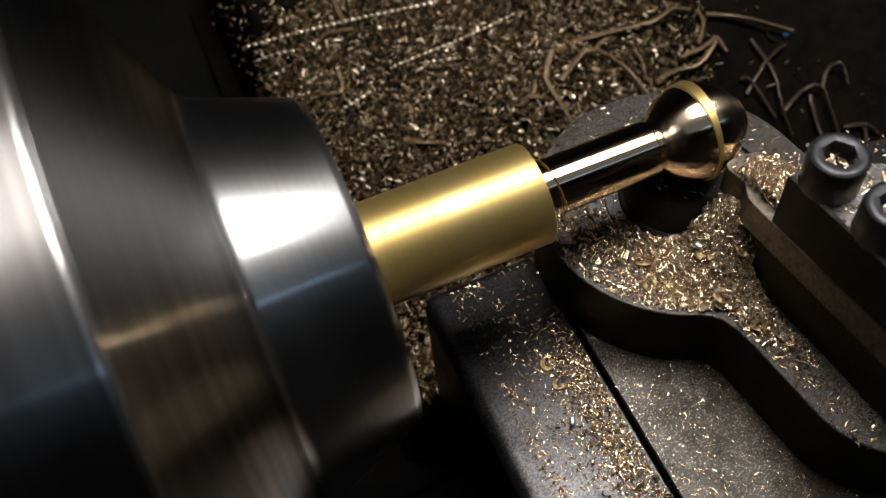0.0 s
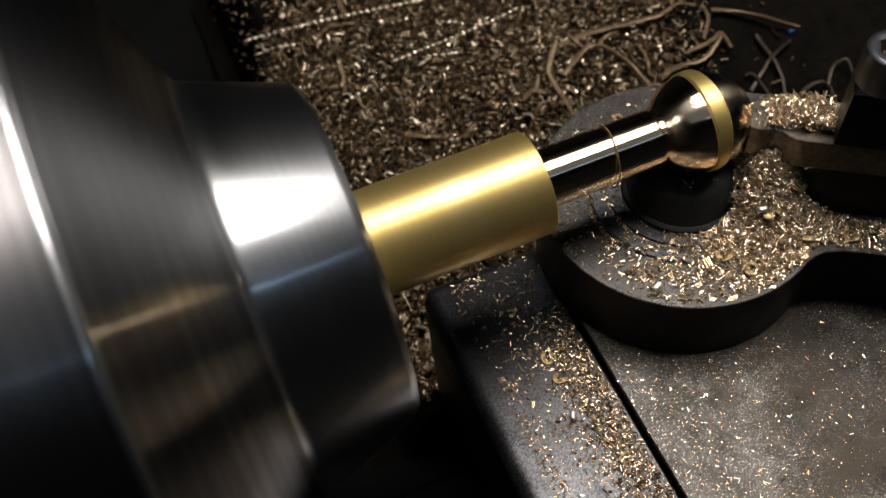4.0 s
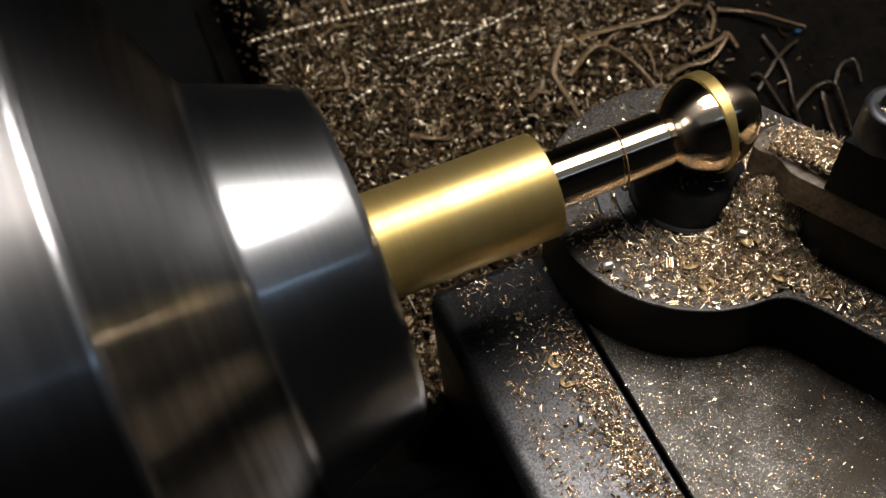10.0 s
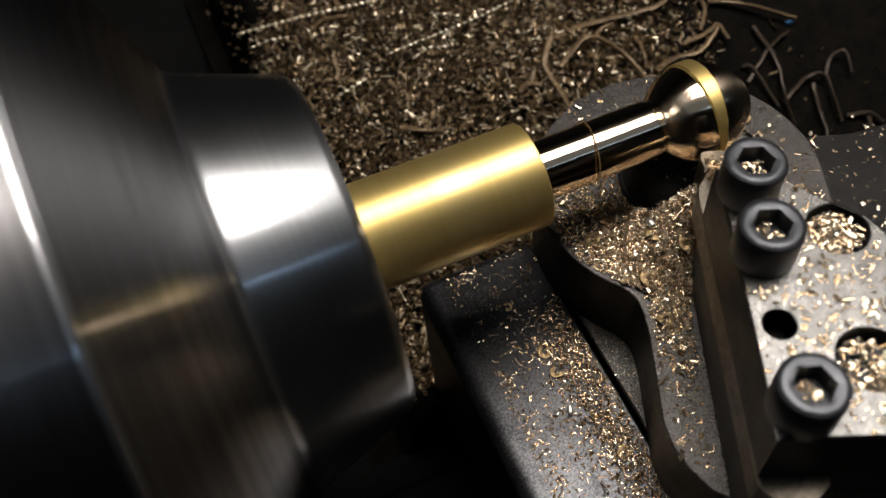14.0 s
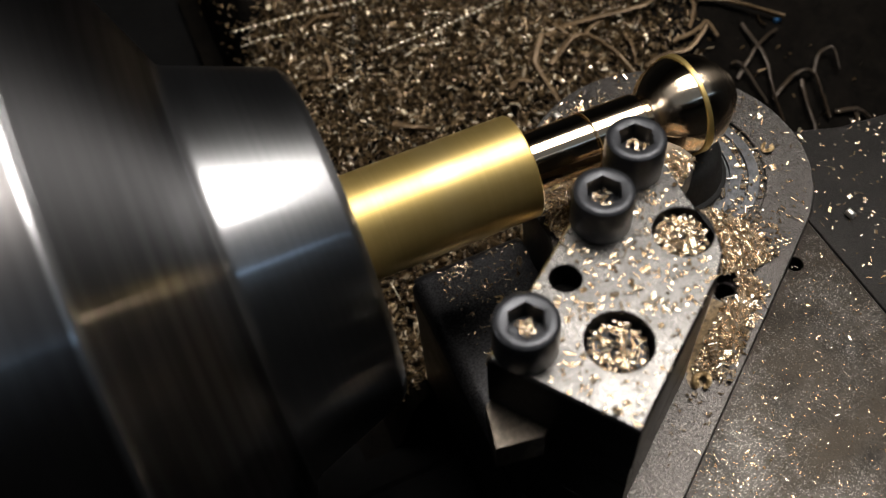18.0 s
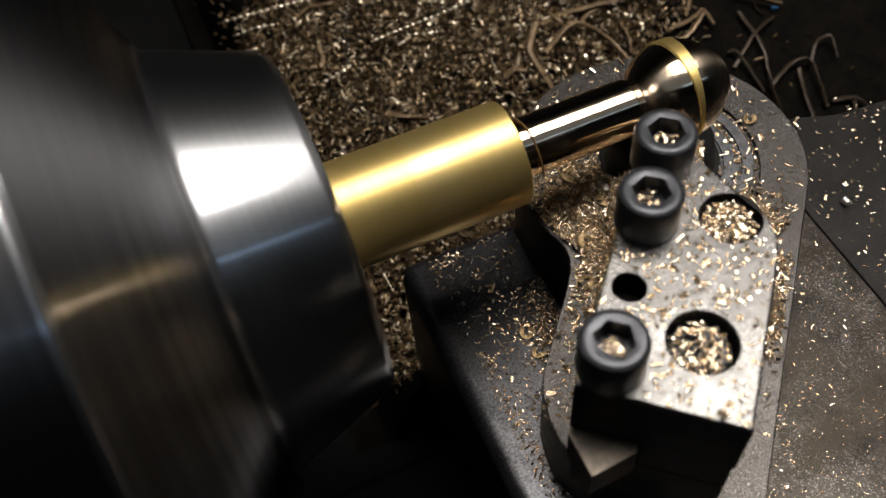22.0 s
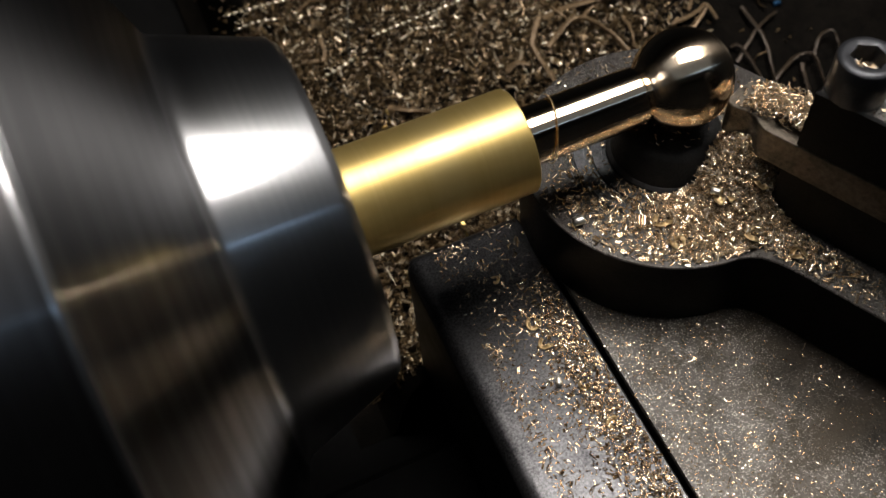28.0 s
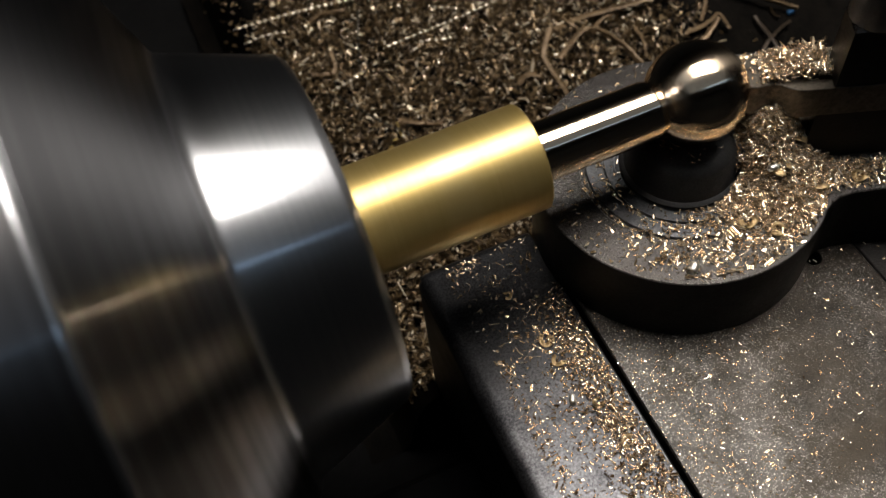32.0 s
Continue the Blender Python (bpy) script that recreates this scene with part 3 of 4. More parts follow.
def cap_screw(u, v, z, head, radius, parent):
    """A socket head cap screw: z is the underside of its head."""
    bm = bmesh.new()
    seg = 60
    hexa = lambda w, a: a / math.cos((w + math.pi / 6) % (math.pi / 3) - math.pi / 6)
    t = z + head
    rings = []
    for zz, r in ((z, radius - 0.15), (z + 0.2, radius), (t - 0.75, radius), (t - 0.3, radius - 0.12), (t - 0.08, radius - 0.4), (t, radius - 0.7), (t, 2.75), (t - 0.12, -2.05), (t - 2.9, -2.0)):
        ring = []
        for k in range(seg):
            w = 2 * math.pi * k / seg
            rr = r if r > 0 else min(hexa(w, -r), 2.6)
            if 0.15 < (zz - z) < head - 0.8 and r > 0:
                rr -= 0.06 * (k % 2)
            ring.append(bm.verts.new(((u + rr * math.cos(w)) * MM, (v + rr * math.sin(w)) * MM, zz * MM)))
        rings.append(ring)
    for p, q in zip(rings, rings[1:]):
        for k in range(seg):
            bm.faces.new((p[k], p[(k + 1) % seg], q[(k + 1) % seg], q[k]))
    bm.faces.new(rings[0])
    bm.faces.new(rings[-1])
    return part("cap_screw", bm, black_oxide, parent, "black socket head cap screw")


HOLDER = 11.4
SCREWS = (23.8, 33.4, 53.9)
POCKETS = ((30.4, 11.0, 3.9), (48.3, 10.5, 4.2))


def turret():
    g = empty("ball_turner")
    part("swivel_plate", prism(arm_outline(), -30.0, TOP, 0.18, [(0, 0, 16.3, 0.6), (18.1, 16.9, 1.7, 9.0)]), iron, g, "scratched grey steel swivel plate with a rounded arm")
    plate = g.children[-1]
    # upright walls get the near-black steel: their shade is painted in
    plate.data.materials.append(iron_shaded)
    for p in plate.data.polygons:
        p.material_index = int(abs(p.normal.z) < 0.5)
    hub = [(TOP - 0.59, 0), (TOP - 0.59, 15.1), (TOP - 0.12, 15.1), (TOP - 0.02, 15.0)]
    for r, w, d in ((12.7, 0.6, 0.5), (10.0, 0.35, 0.4)):
        hub += [(TOP - 0.02, r + w + 0.1), (TOP - d, r + w), (TOP - d, r - w), (TOP - 0.02, r - w - 0.1)]
    hub += [(TOP - 0.02, 0)]
    part("hub_disc", revolve(hub, 96, "Z"), hub_steel, g, "grey steel hub disc with turned grooves")
    part("pivot_knob", revolve([(TOP, 0), (TOP, 9.7), (TOP + 0.5, 9.7), (TOP + 0.8, 9.3), (TOP + 0.9, 9.0), (TOP + 5.2, 8.1), (TOP + 6.2, 7.4), (TOP + 6.7, 6.2), (TOP + 6.7, 0)], 72, "Z"), knob_black, g, "black round pivot knob")
    top = [(20, -1.9), (57.5, -1.9), (57.5, 17.2), (34.5, 17.2), (31.3, 16.6), (29.0, 15.2), (25.0, 9.6), (21.2, 5.0), (20.2, 3.2)]
    part("tool_holder", prism(top, 0.7, HOLDER, 0.35, [(43.4, 1.3, 2.1, 4.2)] + [(u, v, r, 5.0) for u, v, r in POCKETS]), iron_shaded, g, "steel tool holder block with a bright ground top and shade-darkened sides")
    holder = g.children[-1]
    # only the top stays bright; the sides carry painted shade
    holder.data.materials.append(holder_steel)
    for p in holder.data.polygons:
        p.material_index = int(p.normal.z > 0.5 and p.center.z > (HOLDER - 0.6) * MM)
    part("lower_block", prism([(19.0, -1.2), (57.3, -1.2), (57.3, 17.0), (34.5, 17.0), (29.3, 15.0), (19.6, 4.6)], TOP, -5.1, 0.3), iron_shaded, g)
    part("back_block", prism([(26, 6.7), (57.3, 6.7), (57.3, 17.0), (34.5, 17.0), (29.3, 15.0)], -5.1, 0.7, 0.05), iron_shaded, g)
    bit = [(8.0, 0.3), (8.3, -0.2), (9.2, -0.45), (10.4, -0.25), (11.8, 0.0), (12.8, -0.35), (13.8, -1.1), (14.9, -1.65), (16.2, -1.8), (58.5, -1.8), (62.8, 2.0), (58.5, 6.4), (10.2, 6.4), (8.8, 5.4), (8.0, 3.4), (7.9, 1.0)]
    part("tool_bit", prism(bit, -5.1, 0.55, 0.12), tool_steel, g, "square ground tool bit with a narrow nose")
    for u in SCREWS:
        cap_screw(u, 1.3, HOLDER - 0.1, 6.1, 3.9, holder)
    for u, v, r in POCKETS:
        cap_screw(u, v, HOLDER - 4.9, 2.6, r - 0.4, holder)
    return tagged(g, "steel ball turning attachment with a swivel arm and clamped tool bit", "ball turner")


turret_ob = turret()

# ---- swarf ----


def tray_keep(x, y):
    k = np.clip((x + 57) / 5, 0, 1) * ((y > 12) | (x > -50))
    right = 29 + 0.3 * (y - 60)
    k = k * np.where(x < -30, np.clip(1 - (y - 107 - (x + 56) * 0.35) / 8, 0.05, 1), 1)
    return k * np.clip(1.0 - np.maximum(x - right, 0) / 26, 0.004, 1) * (x + 0.5 * y < 108)


xy = scatter(44000, 11, -58, 105, 8, 168, tray_keep)
z = bed_height(xy[:, 0], xy[:, 1]) + np.random.default_rng(5).uniform(-0.8, 1.4, len(xy))
tagged(swarf("tray_swarf", np.column_stack([xy, z]), (1.5, 0.42), chip_brown, 21, (0.5, 3.8), 0.6, 0.6),
       "deep bed of dull and bright brass chips in the tray", "swarf", kind="stuff")


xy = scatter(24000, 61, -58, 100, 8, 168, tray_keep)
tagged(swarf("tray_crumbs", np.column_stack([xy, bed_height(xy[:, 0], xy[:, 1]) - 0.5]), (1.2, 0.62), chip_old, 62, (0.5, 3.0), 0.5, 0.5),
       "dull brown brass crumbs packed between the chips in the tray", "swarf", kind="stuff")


def rail_keep(x, y):
    d = np.exp(-((x + 25.2) / 5.2) ** 2) * np.clip((-3 - y) / 16, 0.0, 1)
    end = 0.5 * np.exp(-(((x + 36.5) / 2.6) ** 2 + ((y - 6.0) / 1.3) ** 2)) + 0.45 * np.exp(-(((x + 32.5) / 2.2) ** 2 + ((y - 0.8) / 0.8) ** 2))
    side = 0.3 * np.exp(-((x + 38.5) / 1.8) ** 2) * (y < -13)
    return np.clip(d * 1.3 + end + side + 0.075, 0, 1) * (x < -23.6)


xy = scatter(4300, 12, -40.0, -23.2, -62, 7.2, rail_keep)
rail_pile = tagged(swarf("rail_swarf", np.column_stack([xy, S + np.random.default_rng(6).uniform(0, 0.5, len(xy)) * (xy[:, 0] > -30)]), (0.55, 0.155), chip_amber, 22, (0.2, 1.2), 0.3),
                   "loose bright brass chips on the slide rail", "swarf", kind="stuff")
xy = scatter(290, 112, -39.8, -23.5, -36, 7.2, rail_keep)
loose_chips(np.column_stack([xy, S + 0.35 * (xy[:, 0] > -29)]), rail_pile, 1)
spread = lambda x, y: 0.25 + 0.5 * np.exp(-((x + 20) / 14) ** 2)
xy = scatter(420, 13, -22, 24, -65, 8, spread)
plate_pile = tagged(swarf("plate_swarf", np.column_stack([xy, np.full(len(xy), S)]), (0.46, 0.14), chip_gold, 23, (0.2, 1.2), 0.25, 0.8, (0.9, 0.08, 0.02, 0.0)),
                    "fine brass chips scattered on the slide plate", "swarf", kind="stuff")
xy = scatter(280, 113, -21.5, 23, -60, 6, spread)
loose_chips(np.column_stack([xy, np.full(len(xy), S)]), plate_pile, 2, 7.0)
# brass dust, crowded by the rail to imitate glints on the steel too
xy = scatter(3000, 33, -22, 24, -65, 8, lambda x, y: 0.2 + 0.8 * np.exp(-((x + 20) / 10) ** 2) * np.clip((4 - y) / 30, 0.3, 1))
tagged(swarf("plate_dust", np.column_stack([xy, np.full(len(xy), S)]), (0.22, 0.1), chip_gold, 34, (0.2, 1.0), 0.25, 0.9, (1.0, 0.0, 0.0, 0.0)),
       "bright brass dust on the slide plate, partly standing for its sparkle", "swarf", kind="stuff")
xy = scatter(440, 14, 25.4, 88, -60, 8, lambda x, y: 0.4 + 0 * x)
dark_pile = tagged(swarf("plate_swarf", np.column_stack([xy, np.full(len(xy), S - 0.3)]), (0.6, 0.19), chip_gold, 24, (0.2, 1.2), 0.25, 0.9, (0.6, 0.22, 0.14, 0.04)),
       "fine brass chips scattered on the dark rail", "swarf", kind="stuff")
xy = scatter(270, 114, 26, 72, -36, 6, lambda x, y: 0.4 + 0 * x)
loose_chips(np.column_stack([xy, np.full(len(xy), S - 0.3)]), dark_pile, 3, 8.0)


def heap(u, v):
    return np.exp(-(((u - 13.5) / 8) ** 2 + ((v + 6) / 7.5) ** 2)) + 0.9 * np.exp(-(((u - 14) / 6.5) ** 2 + ((v - 3) / 6) ** 2))


def heap_height(u, v):
    """Height in mm of the chips piled on the swivel plate against the tool holder."""
    pile = np.minimum(12.5 * np.exp(-(((u - 12.5) / 5.6) ** 2 + ((v - 1.2) / 5.4) ** 2)), 10.3) + 1.8 * np.exp(-(((u - 14) / 7) ** 2 + ((v + 5) / 5) ** 2))
    pile += 2.2 * np.exp(-(((u - 26.5) / 6) ** 2 + ((v - 18.6) / 1.8) ** 2)) + 3.0 * np.exp(-(((u - 13.5) / 6) ** 2 + ((v - 14) / 5) ** 2))
    return pile


def chip_heap():
    bm = bmesh.new()
    us, vs = np.linspace(-2, 50, 92), np.linspace(-18, 23, 72)
    grid = {}
    for i, u in enumerate(us):
        for j, v in enumerate(vs):
            h = float(heap_height(u, v)) - 0.25
            on = math.hypot(u, v) < 23 and math.hypot(u, v) > (9.2 if h < 6 else 6) or u > 20 and -8 < v < 23
            if h > -0.1 and on:
                grid[i, j] = bm.verts.new((u * MM, v * MM, (TOP + h) * MM))
    for i in range(91):
        for j in range(71):
            q = [grid.get(k) for k in ((i, j), (i + 1, j), (i + 1, j + 1), (i, j + 1))]
            if all(q):
                bm.faces.new(q)
    return tagged(part("chip_heap", bm, heap_brown), "packed core of a heap of brass chips on the swivel plate", "swarf", kind="stuff")


def disc_keep(u, v):
    r = np.hypot(u, v)
    on = (r < 23) & (r > 9.9) | (u > 14) & (u < 50) & (v > -8) & (v < -2) | (u > 14) & (u < 48) & (v > 17.6) & (v < 23)
    far = 1.6 * (u < 33) * np.exp(-(((u - 24) / 10) ** 2 + ((v - 18.6) / 2.6) ** 2)) * (np.hypot(u - 18.1, v - 16.9) > 2)
    strip = 0.42 * np.exp(-((v + 3.5) / 3) ** 2) * (u > 14) * np.clip(1.25 - (u - 18) / 18, 0.15, 1)
    return on * np.clip(heap(u, v) * 1.5 + far + strip + 1.2 * np.exp(-(((u - 13) / 6) ** 2 + ((v - 14.5) / 5.5) ** 2)) * (np.hypot(u - 18.1, v - 16.9) > 2) + 0.16 * np.exp(-(((u - 4) / 11) ** 2 + ((v + 17) / 5) ** 2)) + 0.013, 0, 1)


xy = scatter(14500, 15, -24, 52, -24, 24, disc_keep)
pile = scatter(3600, 44, 4, 22, -9, 10, lambda u, v: np.clip(heap_height(u, v) - 2, 0, 6) / 6 * (np.hypot(u, v) > 7.5))
hh = TOP + heap_height(pile[:, 0], pile[:, 1])
hh_pile = np.column_stack([pile, hh + np.random.default_rng(9).uniform(-0.3, 0.5, len(hh))])
hh = TOP + heap_height(xy[:, 0], xy[:, 1]) + np.clip(heap(xy[:, 0], xy[:, 1]), 0, 1) * np.random.default_rng(3).uniform(-0.2, 0.7, len(xy))
moving = [tagged(swarf("swivel_swarf", np.concatenate([np.column_stack([xy, hh]), hh_pile]), (0.68, 0.21), chip_gold, 25, (0.2, 1.5), 0.45, 0.8, (0.74, 0.15, 0.08, 0.03)),
                 "heap of bright brass chips on the swivel plate", "swarf", kind="stuff")]
chips = scatter(280, 115, -23, 46, -23, 23, lambda u, v: np.clip(disc_keep(u, v) + 0.12 * (disc_keep(u, v) > 0), 0, 1) * (heap_height(u, v) < 3))
loose_chips(np.column_stack([chips, TOP + heap_height(chips[:, 0], chips[:, 1]) + np.clip(heap(chips[:, 0], chips[:, 1]), 0, 1) * 0.6]), moving[0], 4, 18.0)
xy = scatter(1500, 16, 8.5, 20, -1, 6.2, lambda u, v: np.clip((u - 9.6) / 2.6, 0.06, 1) * (v > -0.4 - 0.2 * (u - 12)) * (v > 0.2))
w, r = np.random.default_rng(51).uniform(0, 2 * np.pi, 520), np.random.default_rng(52).choice([12.7, 12.5, 15.6, 15.5], 520) + np.random.default_rng(53).normal(0, 0.22, 520)
groove = np.column_stack([r * np.cos(w), r * np.sin(w), np.full(520, TOP - 0.5)])
moving.append(tagged(swarf("groove_swarf", groove, (0.6, 0.26), chip_gold, 54, (0.2, 1.5), 0.4), "brass chips caught in the hub grooves", "swarf", kind="stuff"))
hh = 0.55 + np.clip((xy[:, 0] - 9.5) / 6, 0, 1) * np.random.default_rng(4).uniform(0, 2.2, len(xy))
moving.append(chip_heap())
moving.append(tagged(swarf("tool_swarf", np.column_stack([xy, hh]), (0.68, 0.21), chip_gold, 26, (0.2, 1.5), 0.5),
                     "small heap of brass chips on the tool bit", "swarf", kind="stuff"))
lots = [np.column_stack([scatter(380, 17, 21, 57, -1.5, 17, lambda u, v: ((v < 9 + (u - 25) * 1.1) & (u > 21) | (u > 32)) * (np.hypot(u - 43.4, v - 1.3) > 2.6) * (np.hypot(u - 30.4, v - 11) > 4.2) * (np.hypot(u - 48.3, v - 10.5) > 4.5) * np.prod([np.hypot(u - s, v - 1.3) > 4.2 for s in SCREWS], axis=0) * 0.5), np.full(380, HOLDER)])]
for n, (u, v, r) in enumerate(POCKETS):
    p = scatter(420 - 200 * n, 18 + n, u - r, u + r, v - r, v + r, lambda x, y: (np.hypot(x - u, y - v) < r - 0.7) * 1.0)
    lots.append(np.column_stack([p, HOLDER - 1.9 - 0.6 * n + np.random.default_rng(n).uniform(0, 1.2, len(p))]))
for n, u in enumerate(SCREWS):
    p = scatter(42, 30 + n, u - 1.5, u + 1.5, -0.2, 2.8, lambda x, y: (np.hypot(x - u, y - 1.3) < 1.5) * 1.0)
    lots.append(np.column_stack([p, HOLDER + 3.15 + np.random.default_rng(n).uniform(0, 0.9, len(p))]))
moving.append(tagged(swarf("holder_swarf", np.concatenate(lots), (0.62, 0.21), chip_gold, 27, (0.2, 1.3), 0.22),
                     "brass chips on the tool holder and in its screw pockets", "swarf", kind="stuff"))
loose_chips(lots[0][::3], moving[-1], 5, 6.0, 130)


xy = scatter(46, 71, -6.2, 6.2, -6.2, 6.2, lambda u, v: (np.hypot(u, v) < 6.1) * 1.0)
moving.append(tagged(swarf("knob_swarf", np.column_stack([xy, np.full(len(xy), TOP + 6.7)]), (0.55, 0.16), chip_gold, 72, (0.2, 1.2), 0.2, 0.8, (1.0, 0.0, 0.0, 0.0)),
                     "a few brass chips on the black pivot knob", "swarf", kind="stuff"))

# ---- fan-shaped chips ----


def fan_chip(x, y, z, r, seed, swing=False):
    """A flat spiral chip with a toothed rim."""
    rng = random.Random(seed)
    bm = bmesh.new()
    n, sweep = 44, radians(rng.uniform(240, 330))
    rows = []
    for i in range(n + 1):
        w = sweep * i / n
        out = r * (1.0 + 0.13 * (i % 2)) * (0.85 + 0.15 * i / n)
        rows.append([bm.verts.new((q * math.cos(w) * MM, q * math.sin(w) * MM, (h + 0.25 * math.sin(w * 2 + seed)) * MM)) for q, h in ((0.42 * r, 0.5), (0.7 * r, 0.32), (out, 0.3 + 0.12 * (i % 2)))])
    for a, b in zip(rows, rows[1:]):
        for k in range(2):
            bm.faces.new((a[k], b[k], b[k + 1], a[k + 1]))
    ob = part("fan_chip", bm, curl_gold, smooth=20)
    mod = ob.modifiers.new("thickness", "SOLIDIFY")
    mod.thickness = 0.07 * MM
    place = pose(x * MM, y * MM, z * MM, rng.uniform(-14, 14), rng.uniform(-14, 14), rng.uniform(0, 360))
    tagged(ob, "flat spiral brass chip with a toothed rim", "chip", "spiral chips")
    if swing:
        riding.append((ob, place))
    ob.matrix_basis = place
    return ob


riding = []
for n, (x, y, r) in enumerate(((-30.4, -12.8, 1.3), (-30.3, -17.0, 1.2), (-27.2, -33.5, 1.2), (-32.3, -2.5, 0.85), (-28.0, -26.0, 1.0))):
    fan_chip(x, y, S, r, n)
for n, (u, v, r) in enumerate(((13.8, -5.9, 1.7), (7.8, -13.1, 1.5), (27.0, -6.0, 1.3), (34.0, 19.5, 1.4), (12.0, -15.0, 1.2), (20.0, -7.5, 1.4), (-12.0, 13.0, 1.1), (17.0, -2.0, 1.4))):
    fan_chip(u, v, TOP + 0.3 + float(heap_height(u, v)), r, 20 + n, True)


def rolled_chip(x, y, z, r, length, seed, swing=False):
    """A chip rolled into a short bright tube, open along one side."""
    bm = bmesh.new()
    rows = []
    for i in range(25):
        w = radians(-60 + 15.5 * i)
        q = r * (1 - 0.012 * i)
        rows.append([bm.verts.new((s * length * MM, q * math.cos(w) * MM, (q * math.sin(w) + r) * MM)) for s in (-0.5, -0.1, 0.3, 0.5 - 0.06 * (i % 2))])
    for a, b in zip(rows, rows[1:]):
        for k in range(3):
            bm.faces.new((a[k], b[k], b[k + 1], a[k + 1]))
    ob = part("rolled_chip", bm, roll_steel)
    mod = ob.modifiers.new("thickness", "SOLIDIFY")
    mod.thickness = 0.08 * MM
    place = pose(x * MM, y * MM, z * MM, 0, 0, seed)
    tagged(ob, "short chip rolled into a bright open tube", "chip", "rolled chips")
    if swing:
        riding.append((ob, place))
    ob.matrix_basis = place
    return ob


rolled_chip(-2.0, -21.2, TOP, 0.85, 1.7, 60, True)
rolled_chip(12.4, -6.6, TOP + 1.2 + float(heap_height(12.4, -6.6)), 0.6, 1.4, 20, True)
for x, y, r, turn in ((31.5, -13.5, 0.75, 100), (47.0, -6.0, 0.6, 30), (-31.5, -24.0, 0.5, 70)):
    rolled_chip(x, y, S - (0.3 if x > 24 else 0), r, 1.5, turn)

# ---- long swarf in the tray ----


def strand(a, b, seed, thick, dark=False):
    """A long drill chip: a flat ribbon twisted tight, from a to b, in mm on plan."""
    rng = random.Random(seed)
    n = int(math.hypot(b[0] - a[0], b[1] - a[1]) / 0.3)
    pts = []
    bow = rng.uniform(-0.5, 0.5)
    for i in range(n + 1):
        s = i / n
        x, y = a[0] + (b[0] - a[0]) * s, a[1] + (b[1] - a[1]) * s + bow * math.sin(math.pi * s)
        pts.append((x, y, -48.6 + 0.35 * math.sin(s * 5 + seed)))
    ob = part("twisted_strand", tube(pts, thick * 0.56, 4, 0.22, math.pi / 5.6), wire_dark if dark else wire_bright, smooth=0)
    return tagged(ob, "long thin twisted strand of %s swarf lying on the chips" % ("dull" if dark else "bright"), "swarf strand", "strands in the chip tray")


def curl(points, seed, thick):
    """A tan ribbon curl through plan points in mm with a height over the bed."""
    rng = random.Random(seed)
    pts = []
    ctrl = [Vector((x, y, float(bed_height(x, y)) + h)) for x, y, h in points]
    for i in range(len(ctrl) - 1):
        p0, p1, p2, p3 = ctrl[max(i - 1, 0)], ctrl[i], ctrl[i + 1], ctrl[min(i + 2, len(ctrl) - 1)]
        for k in range(8):
            s = k / 8
            q = 0.5 * ((2 * p1) + (p2 - p0) * s + (2 * p0 - 5 * p1 + 4 * p2 - p3) * s * s + (3 * p1 - p0 - 3 * p2 + p3) * s ** 3)
            pts.append(q + Vector([rng.uniform(-0.12, 0.12) for _ in range(3)]))
    pts.append(ctrl[-1])
    # curls with seeds from 18 on take the darker brown
    ob = part("brass_curl", tube(pts, thick * 0.78, 8, 0.6, rng.uniform(0.02, 0.12)), curl_dark if seed >= 18 else curl_tan)
    return tagged(ob, "%s curl of brass turning tangled on the swarf" % ("darker brown" if seed >= 18 else "dull tan"), "swarf curl", "curls in the chip tray")


for n, (x0, y0, x1, y1, thick, dull) in enumerate((
        (-54.0, 106.9, -2.8, 100.6, 0.8, False),
        (-23.7, 83.1, 12.4, 87.4, 0.6, False),
        (-39.0, 75.4, -29.9, 78.2, 0.8, False),
        (-39.1, 74.3, -26.6, 51.3, 0.75, True),
        (-8.1, 92.5, -2.3, 87.4, 0.6, False),
        (-53.0, 101.1, -42.7, 100.2, 0.55, False),
        (-24.6, 98.4, -31.7, 78.1, 0.7, True),
        (-16.2, 81.4, -6.6, 79.5, 0.5, False))):
    strand((x0, y0), (x1, y1), n, thick, dull)

curl([(-35.8, 102.9, 1.5), (-32.7, 102.7, 2.2), (-27.1, 100.6, 1.6)], 1, 1.25)
curl([(-34.9, 90, 2.5), (-36.1, 84.2, 1.6), (-41.4, 85, 1.2)], 2, 0.75)
curl([(-27.7, 65.3, 1.2), (-23.5, 62.1, 1.8), (-19.4, 59.8, 1.2)], 3, 1.15)
curl([(-25.6, 78.2, 1.2), (-23.4, 75.2, 1.8), (-22.8, 71.2, 1.2)], 4, 0.7)
curl([(-27.5, 114.1, 4), (-28, 107, 3), (-28.5, 103, 2.5)], 5, 1.0)
curl([(14, 71.5, 3), (9.3, 64.9, 2.4), (10.1, 57, 2), (10.9, 51.8, 1.4)], 6, 0.95)
curl([(-16.3, 69.2, 1), (-13.5, 72.7, 1.8), (-12.7, 73.6, 1.4)], 7, 0.6)
curl([(1.1, 61.6, 1.2), (3.5, 61.8, 2), (6, 61, 1.4)], 8, 1.1)
curl([(15.4, 72.3, 1.4), (25.7, 74.7, 2.2), (40.9, 70.7, 3), (48.2, 72.6, 3), (52.8, 71.3, 2)], 9, 1.15)
curl([(12.8, 64.2, 1.4), (20.8, 68.5, 3), (25.6, 67.6, 3.6), (28.8, 60.2, 3), (31.2, 52.8, 1.5)], 10, 1.1)
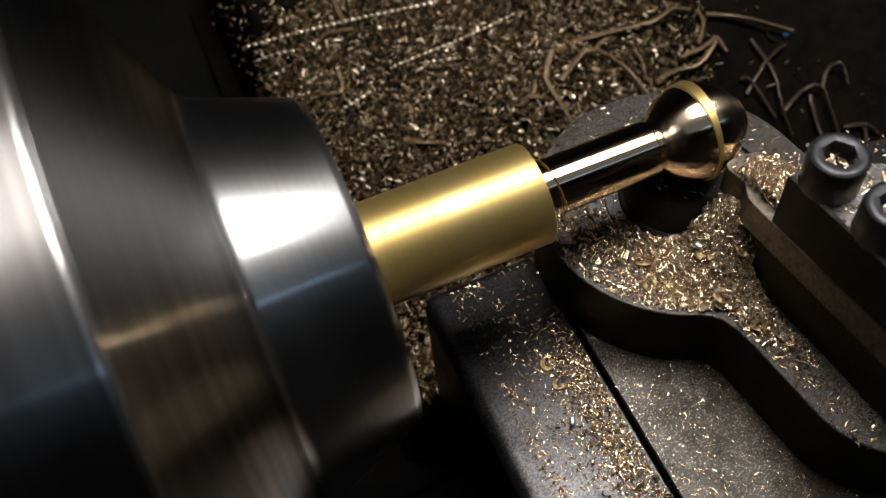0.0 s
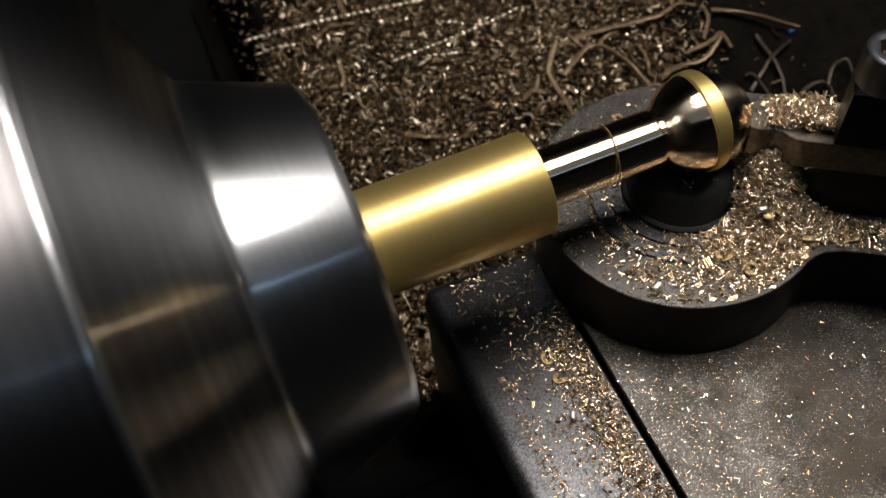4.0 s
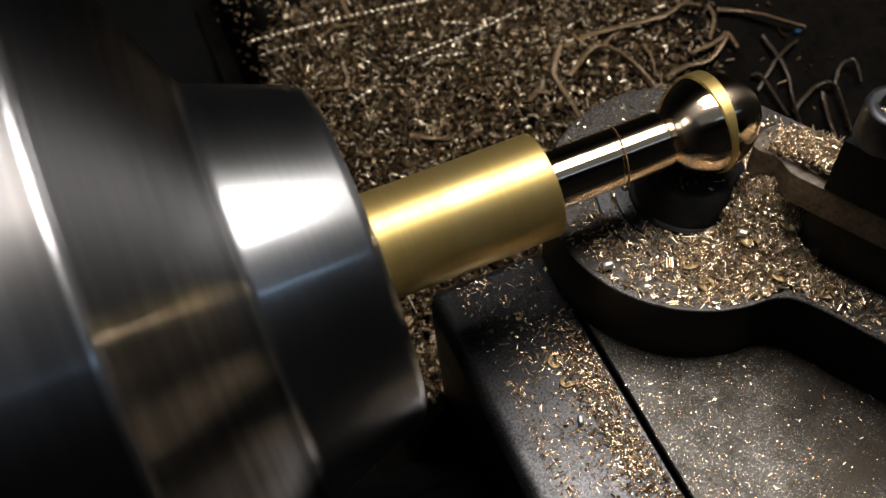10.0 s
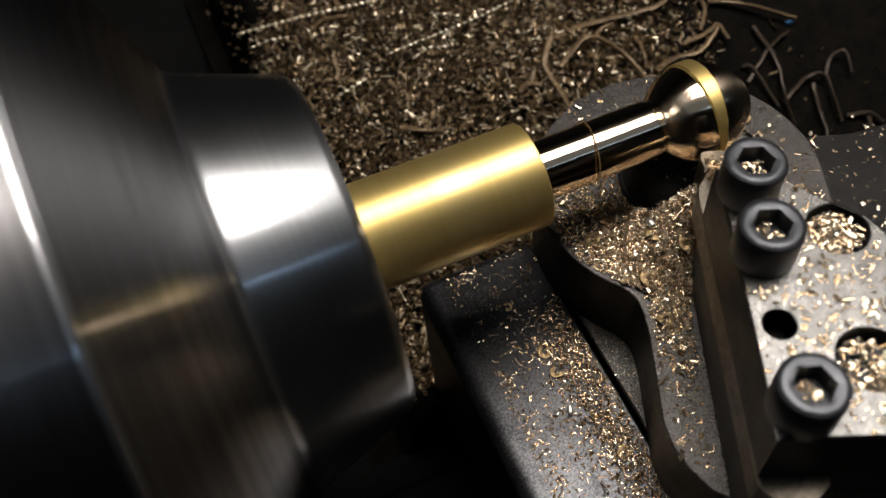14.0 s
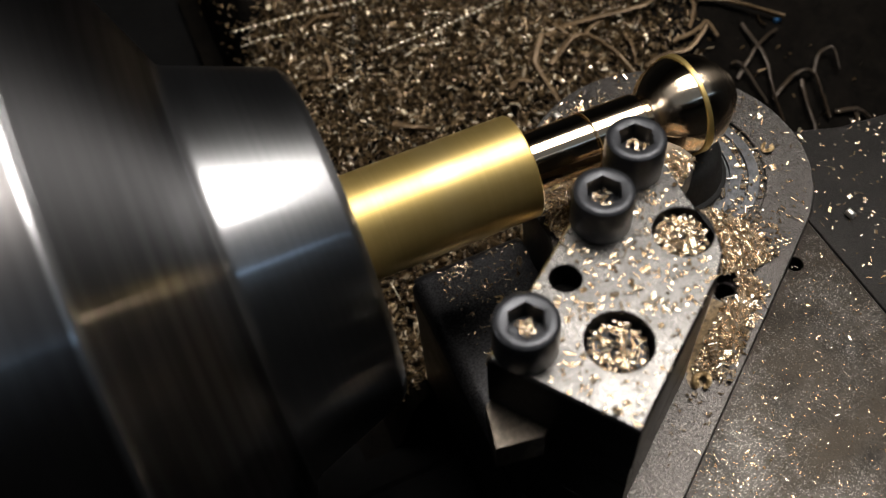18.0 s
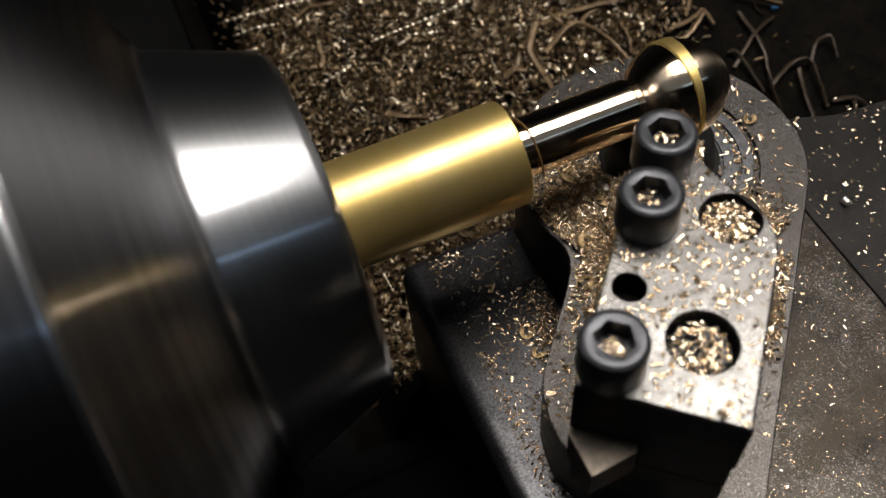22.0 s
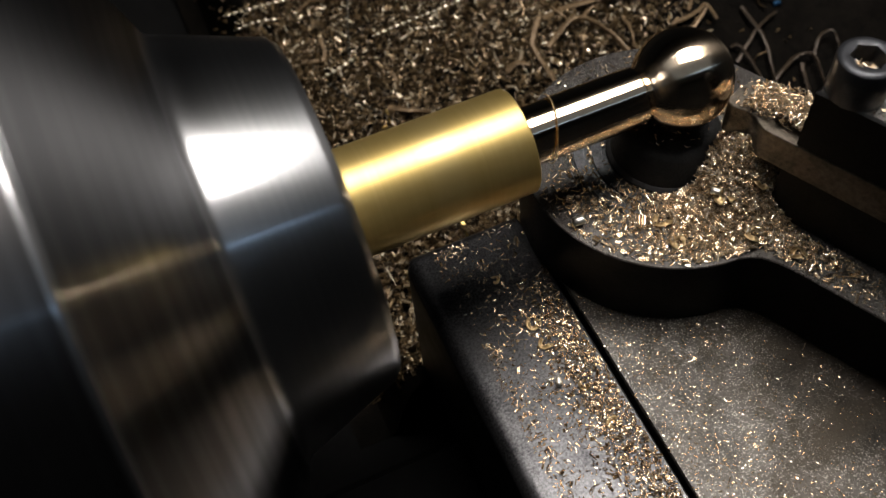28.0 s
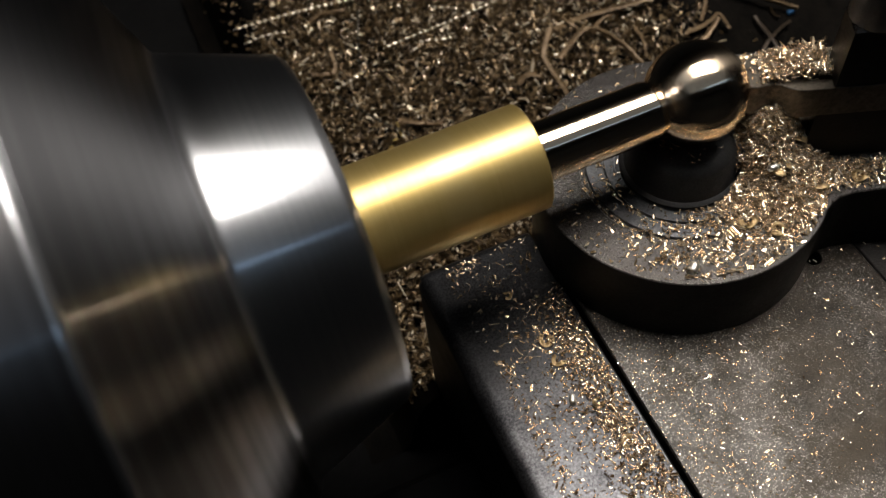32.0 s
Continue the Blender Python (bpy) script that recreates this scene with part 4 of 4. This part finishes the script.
curl([(34.6, 56.2, 1.5), (40.7, 57.7, 2.4), (46.6, 56.3, 2.8), (53.3, 59.8, 2)], 11, 1.1)
curl([(44.7, 60.5, 1.5), (50.3, 59.7, 2), (53.6, 60.2, 2.8), (55, 57, 2)], 12, 0.8)
curl([(54.9, 70.8, 1.5), (53.4, 65.9, 2.2), (49.6, 61.2, 1.6)], 13, 0.7)
curl([(55.6, 68.1, 2), (63.7, 63.9, 2.4), (74.7, 57, 2)], 14, 0.9)
curl([(25.1, 69.5, 1.5), (28.1, 72.3, 2.2), (33.7, 72.8, 1.6)], 15, 0.8)
curl([(34.8, 66.7, 1.5), (33.7, 60.8, 2.6), (32.4, 57.3, 1.6)], 16, 0.7)
curl([(19, 79.3, 1.5), (19.8, 72.2, 2.4), (21.5, 69.7, 1.5)], 17, 0.75)
curl([(56.3, 47.8, 1.2), (64.1, 52.4, 2.4), (71.6, 55.2, 1.5)], 18, 0.6)
curl([(63.8, 59.2, 1.4), (64.8, 49.9, 2.2), (62.8, 41.3, 2.2), (62.8, 35.7, 1.2)], 19, 0.7)
curl([(62.3, 40.6, 1.2), (69.9, 43.5, 2.6), (74.6, 42.2, 3), (73.3, 34, 2), (72.8, 31.2, 1.2)], 20, 0.75)
curl([(75.1, 42.5, 2), (78.3, 45.7, 3), (81.8, 45, 3), (81.2, 40.5, 2)], 21, 0.55)
curl([(71.4, 42.2, 2), (69.8, 36.8, 2.2), (68.9, 31.2, 1.8), (66.3, 26.6, 1.2)], 22, 0.65)
curl([(74.7, 31.8, 1.2), (79.6, 29.9, 2), (82.1, 27.1, 1.2)], 23, 0.8)
curl([(79.6, 29.9, 1.2), (77.1, 26.1, 2.4), (73.5, 26, 1.4)], 24, 0.7)
curl([(56.1, 51, 1.2), (58.2, 49.5, 2.2), (60.6, 40.4, 1.4)], 25, 0.6)
scrap = part("plastic_scrap", box(72.4, 74.2, 57.0, 57.9, float(bed_height(73, 57)) + 0.2, float(bed_height(73, 57)) + 1.6, 0.3), blue_scrap)
tagged(scrap, "tiny scrap of blue plastic among the swarf", "scrap")


# ---- what moves ----


def motions():
    swing = [(t, pose(0, 0, 0, 0, 0, 216.3 + a)) for t, a in SWING]
    for ob in (turret_ob, *moving):
        walk(ob, swing)
    for ob, place in riding:
        walk(ob, [(t, m @ place) for t, m in swing])
    # turns of the spindle past whole revolutions, second by second
    turn, at = [], 114.0 - PHASE[0]
    for n in range(33):
        turn.append(at)
        if n < 32:
            at -= 720 + (PHASE[n + 1] - PHASE[n] + 180) % 360 - 180
    spin = [(i * 0.1, float(np.interp(i * 0.1, range(33), turn))) for i in range(321)]
    for ob in (chuck_ob, work_ob):
        walk(ob, [(t, pose(0, 0, 0, a, 0, 0)) for t, a in spin])
    loop = [(t, pose(x * MM, 0, 0, 25 * math.sin(2.3 * t), 5 * math.sin(3 * t), 12 * math.cos(1.7 * t))) for t, x in LOOP]
    walk(ring_ob, loop + [(28.2, pose(-0.02, 0.02, -0.01, 60, 20, 30)), (28.4, pose(-0.024, 0.052, float(bed_height(-24, 52)) * MM + 0.0025, 60, 75, 30)), (32.0, pose(-0.024, 0.052, float(bed_height(-24, 52)) * MM + 0.0025, 60, 75, 30))])
    rng = random.Random(8)
    for ob, k, side, cut in [(ob, k, side, 25.0 + 0.8 * (side < 0) + 0.05 * k) for ob, k, side in band] + [(stub, 0, 1, 26.4)]:
        x, y = rng.uniform(-40, 2), rng.uniform(30, 62)
        low = float(bed_height(x, y)) + 1.5
        mid = pose(x * 0.4 * MM, y * 0.45 * MM, 9 * MM, 50 + 40 * k, 30, 20)
        # the arc lies off its own origin, so its origin is set back from the resting place
        w = 2 * math.pi / ARCS * (k + 0.5)
        down = pose((x - 6.5 * (ob is stub)) * MM, (y - 7.9 * math.cos(w) * (ob is not stub)) * MM, (low - 7.9 * math.sin(w) * (ob is not stub)) * MM)
        rows = [(t, pose(0, 0, 0, a, 0, 0)) for t, a in spin if t < cut]
        walk(ob, rows + [(rows[-1][0] + 0.1, mid), (rows[-1][0] + 0.2, down), (32.0, down)])


motions()
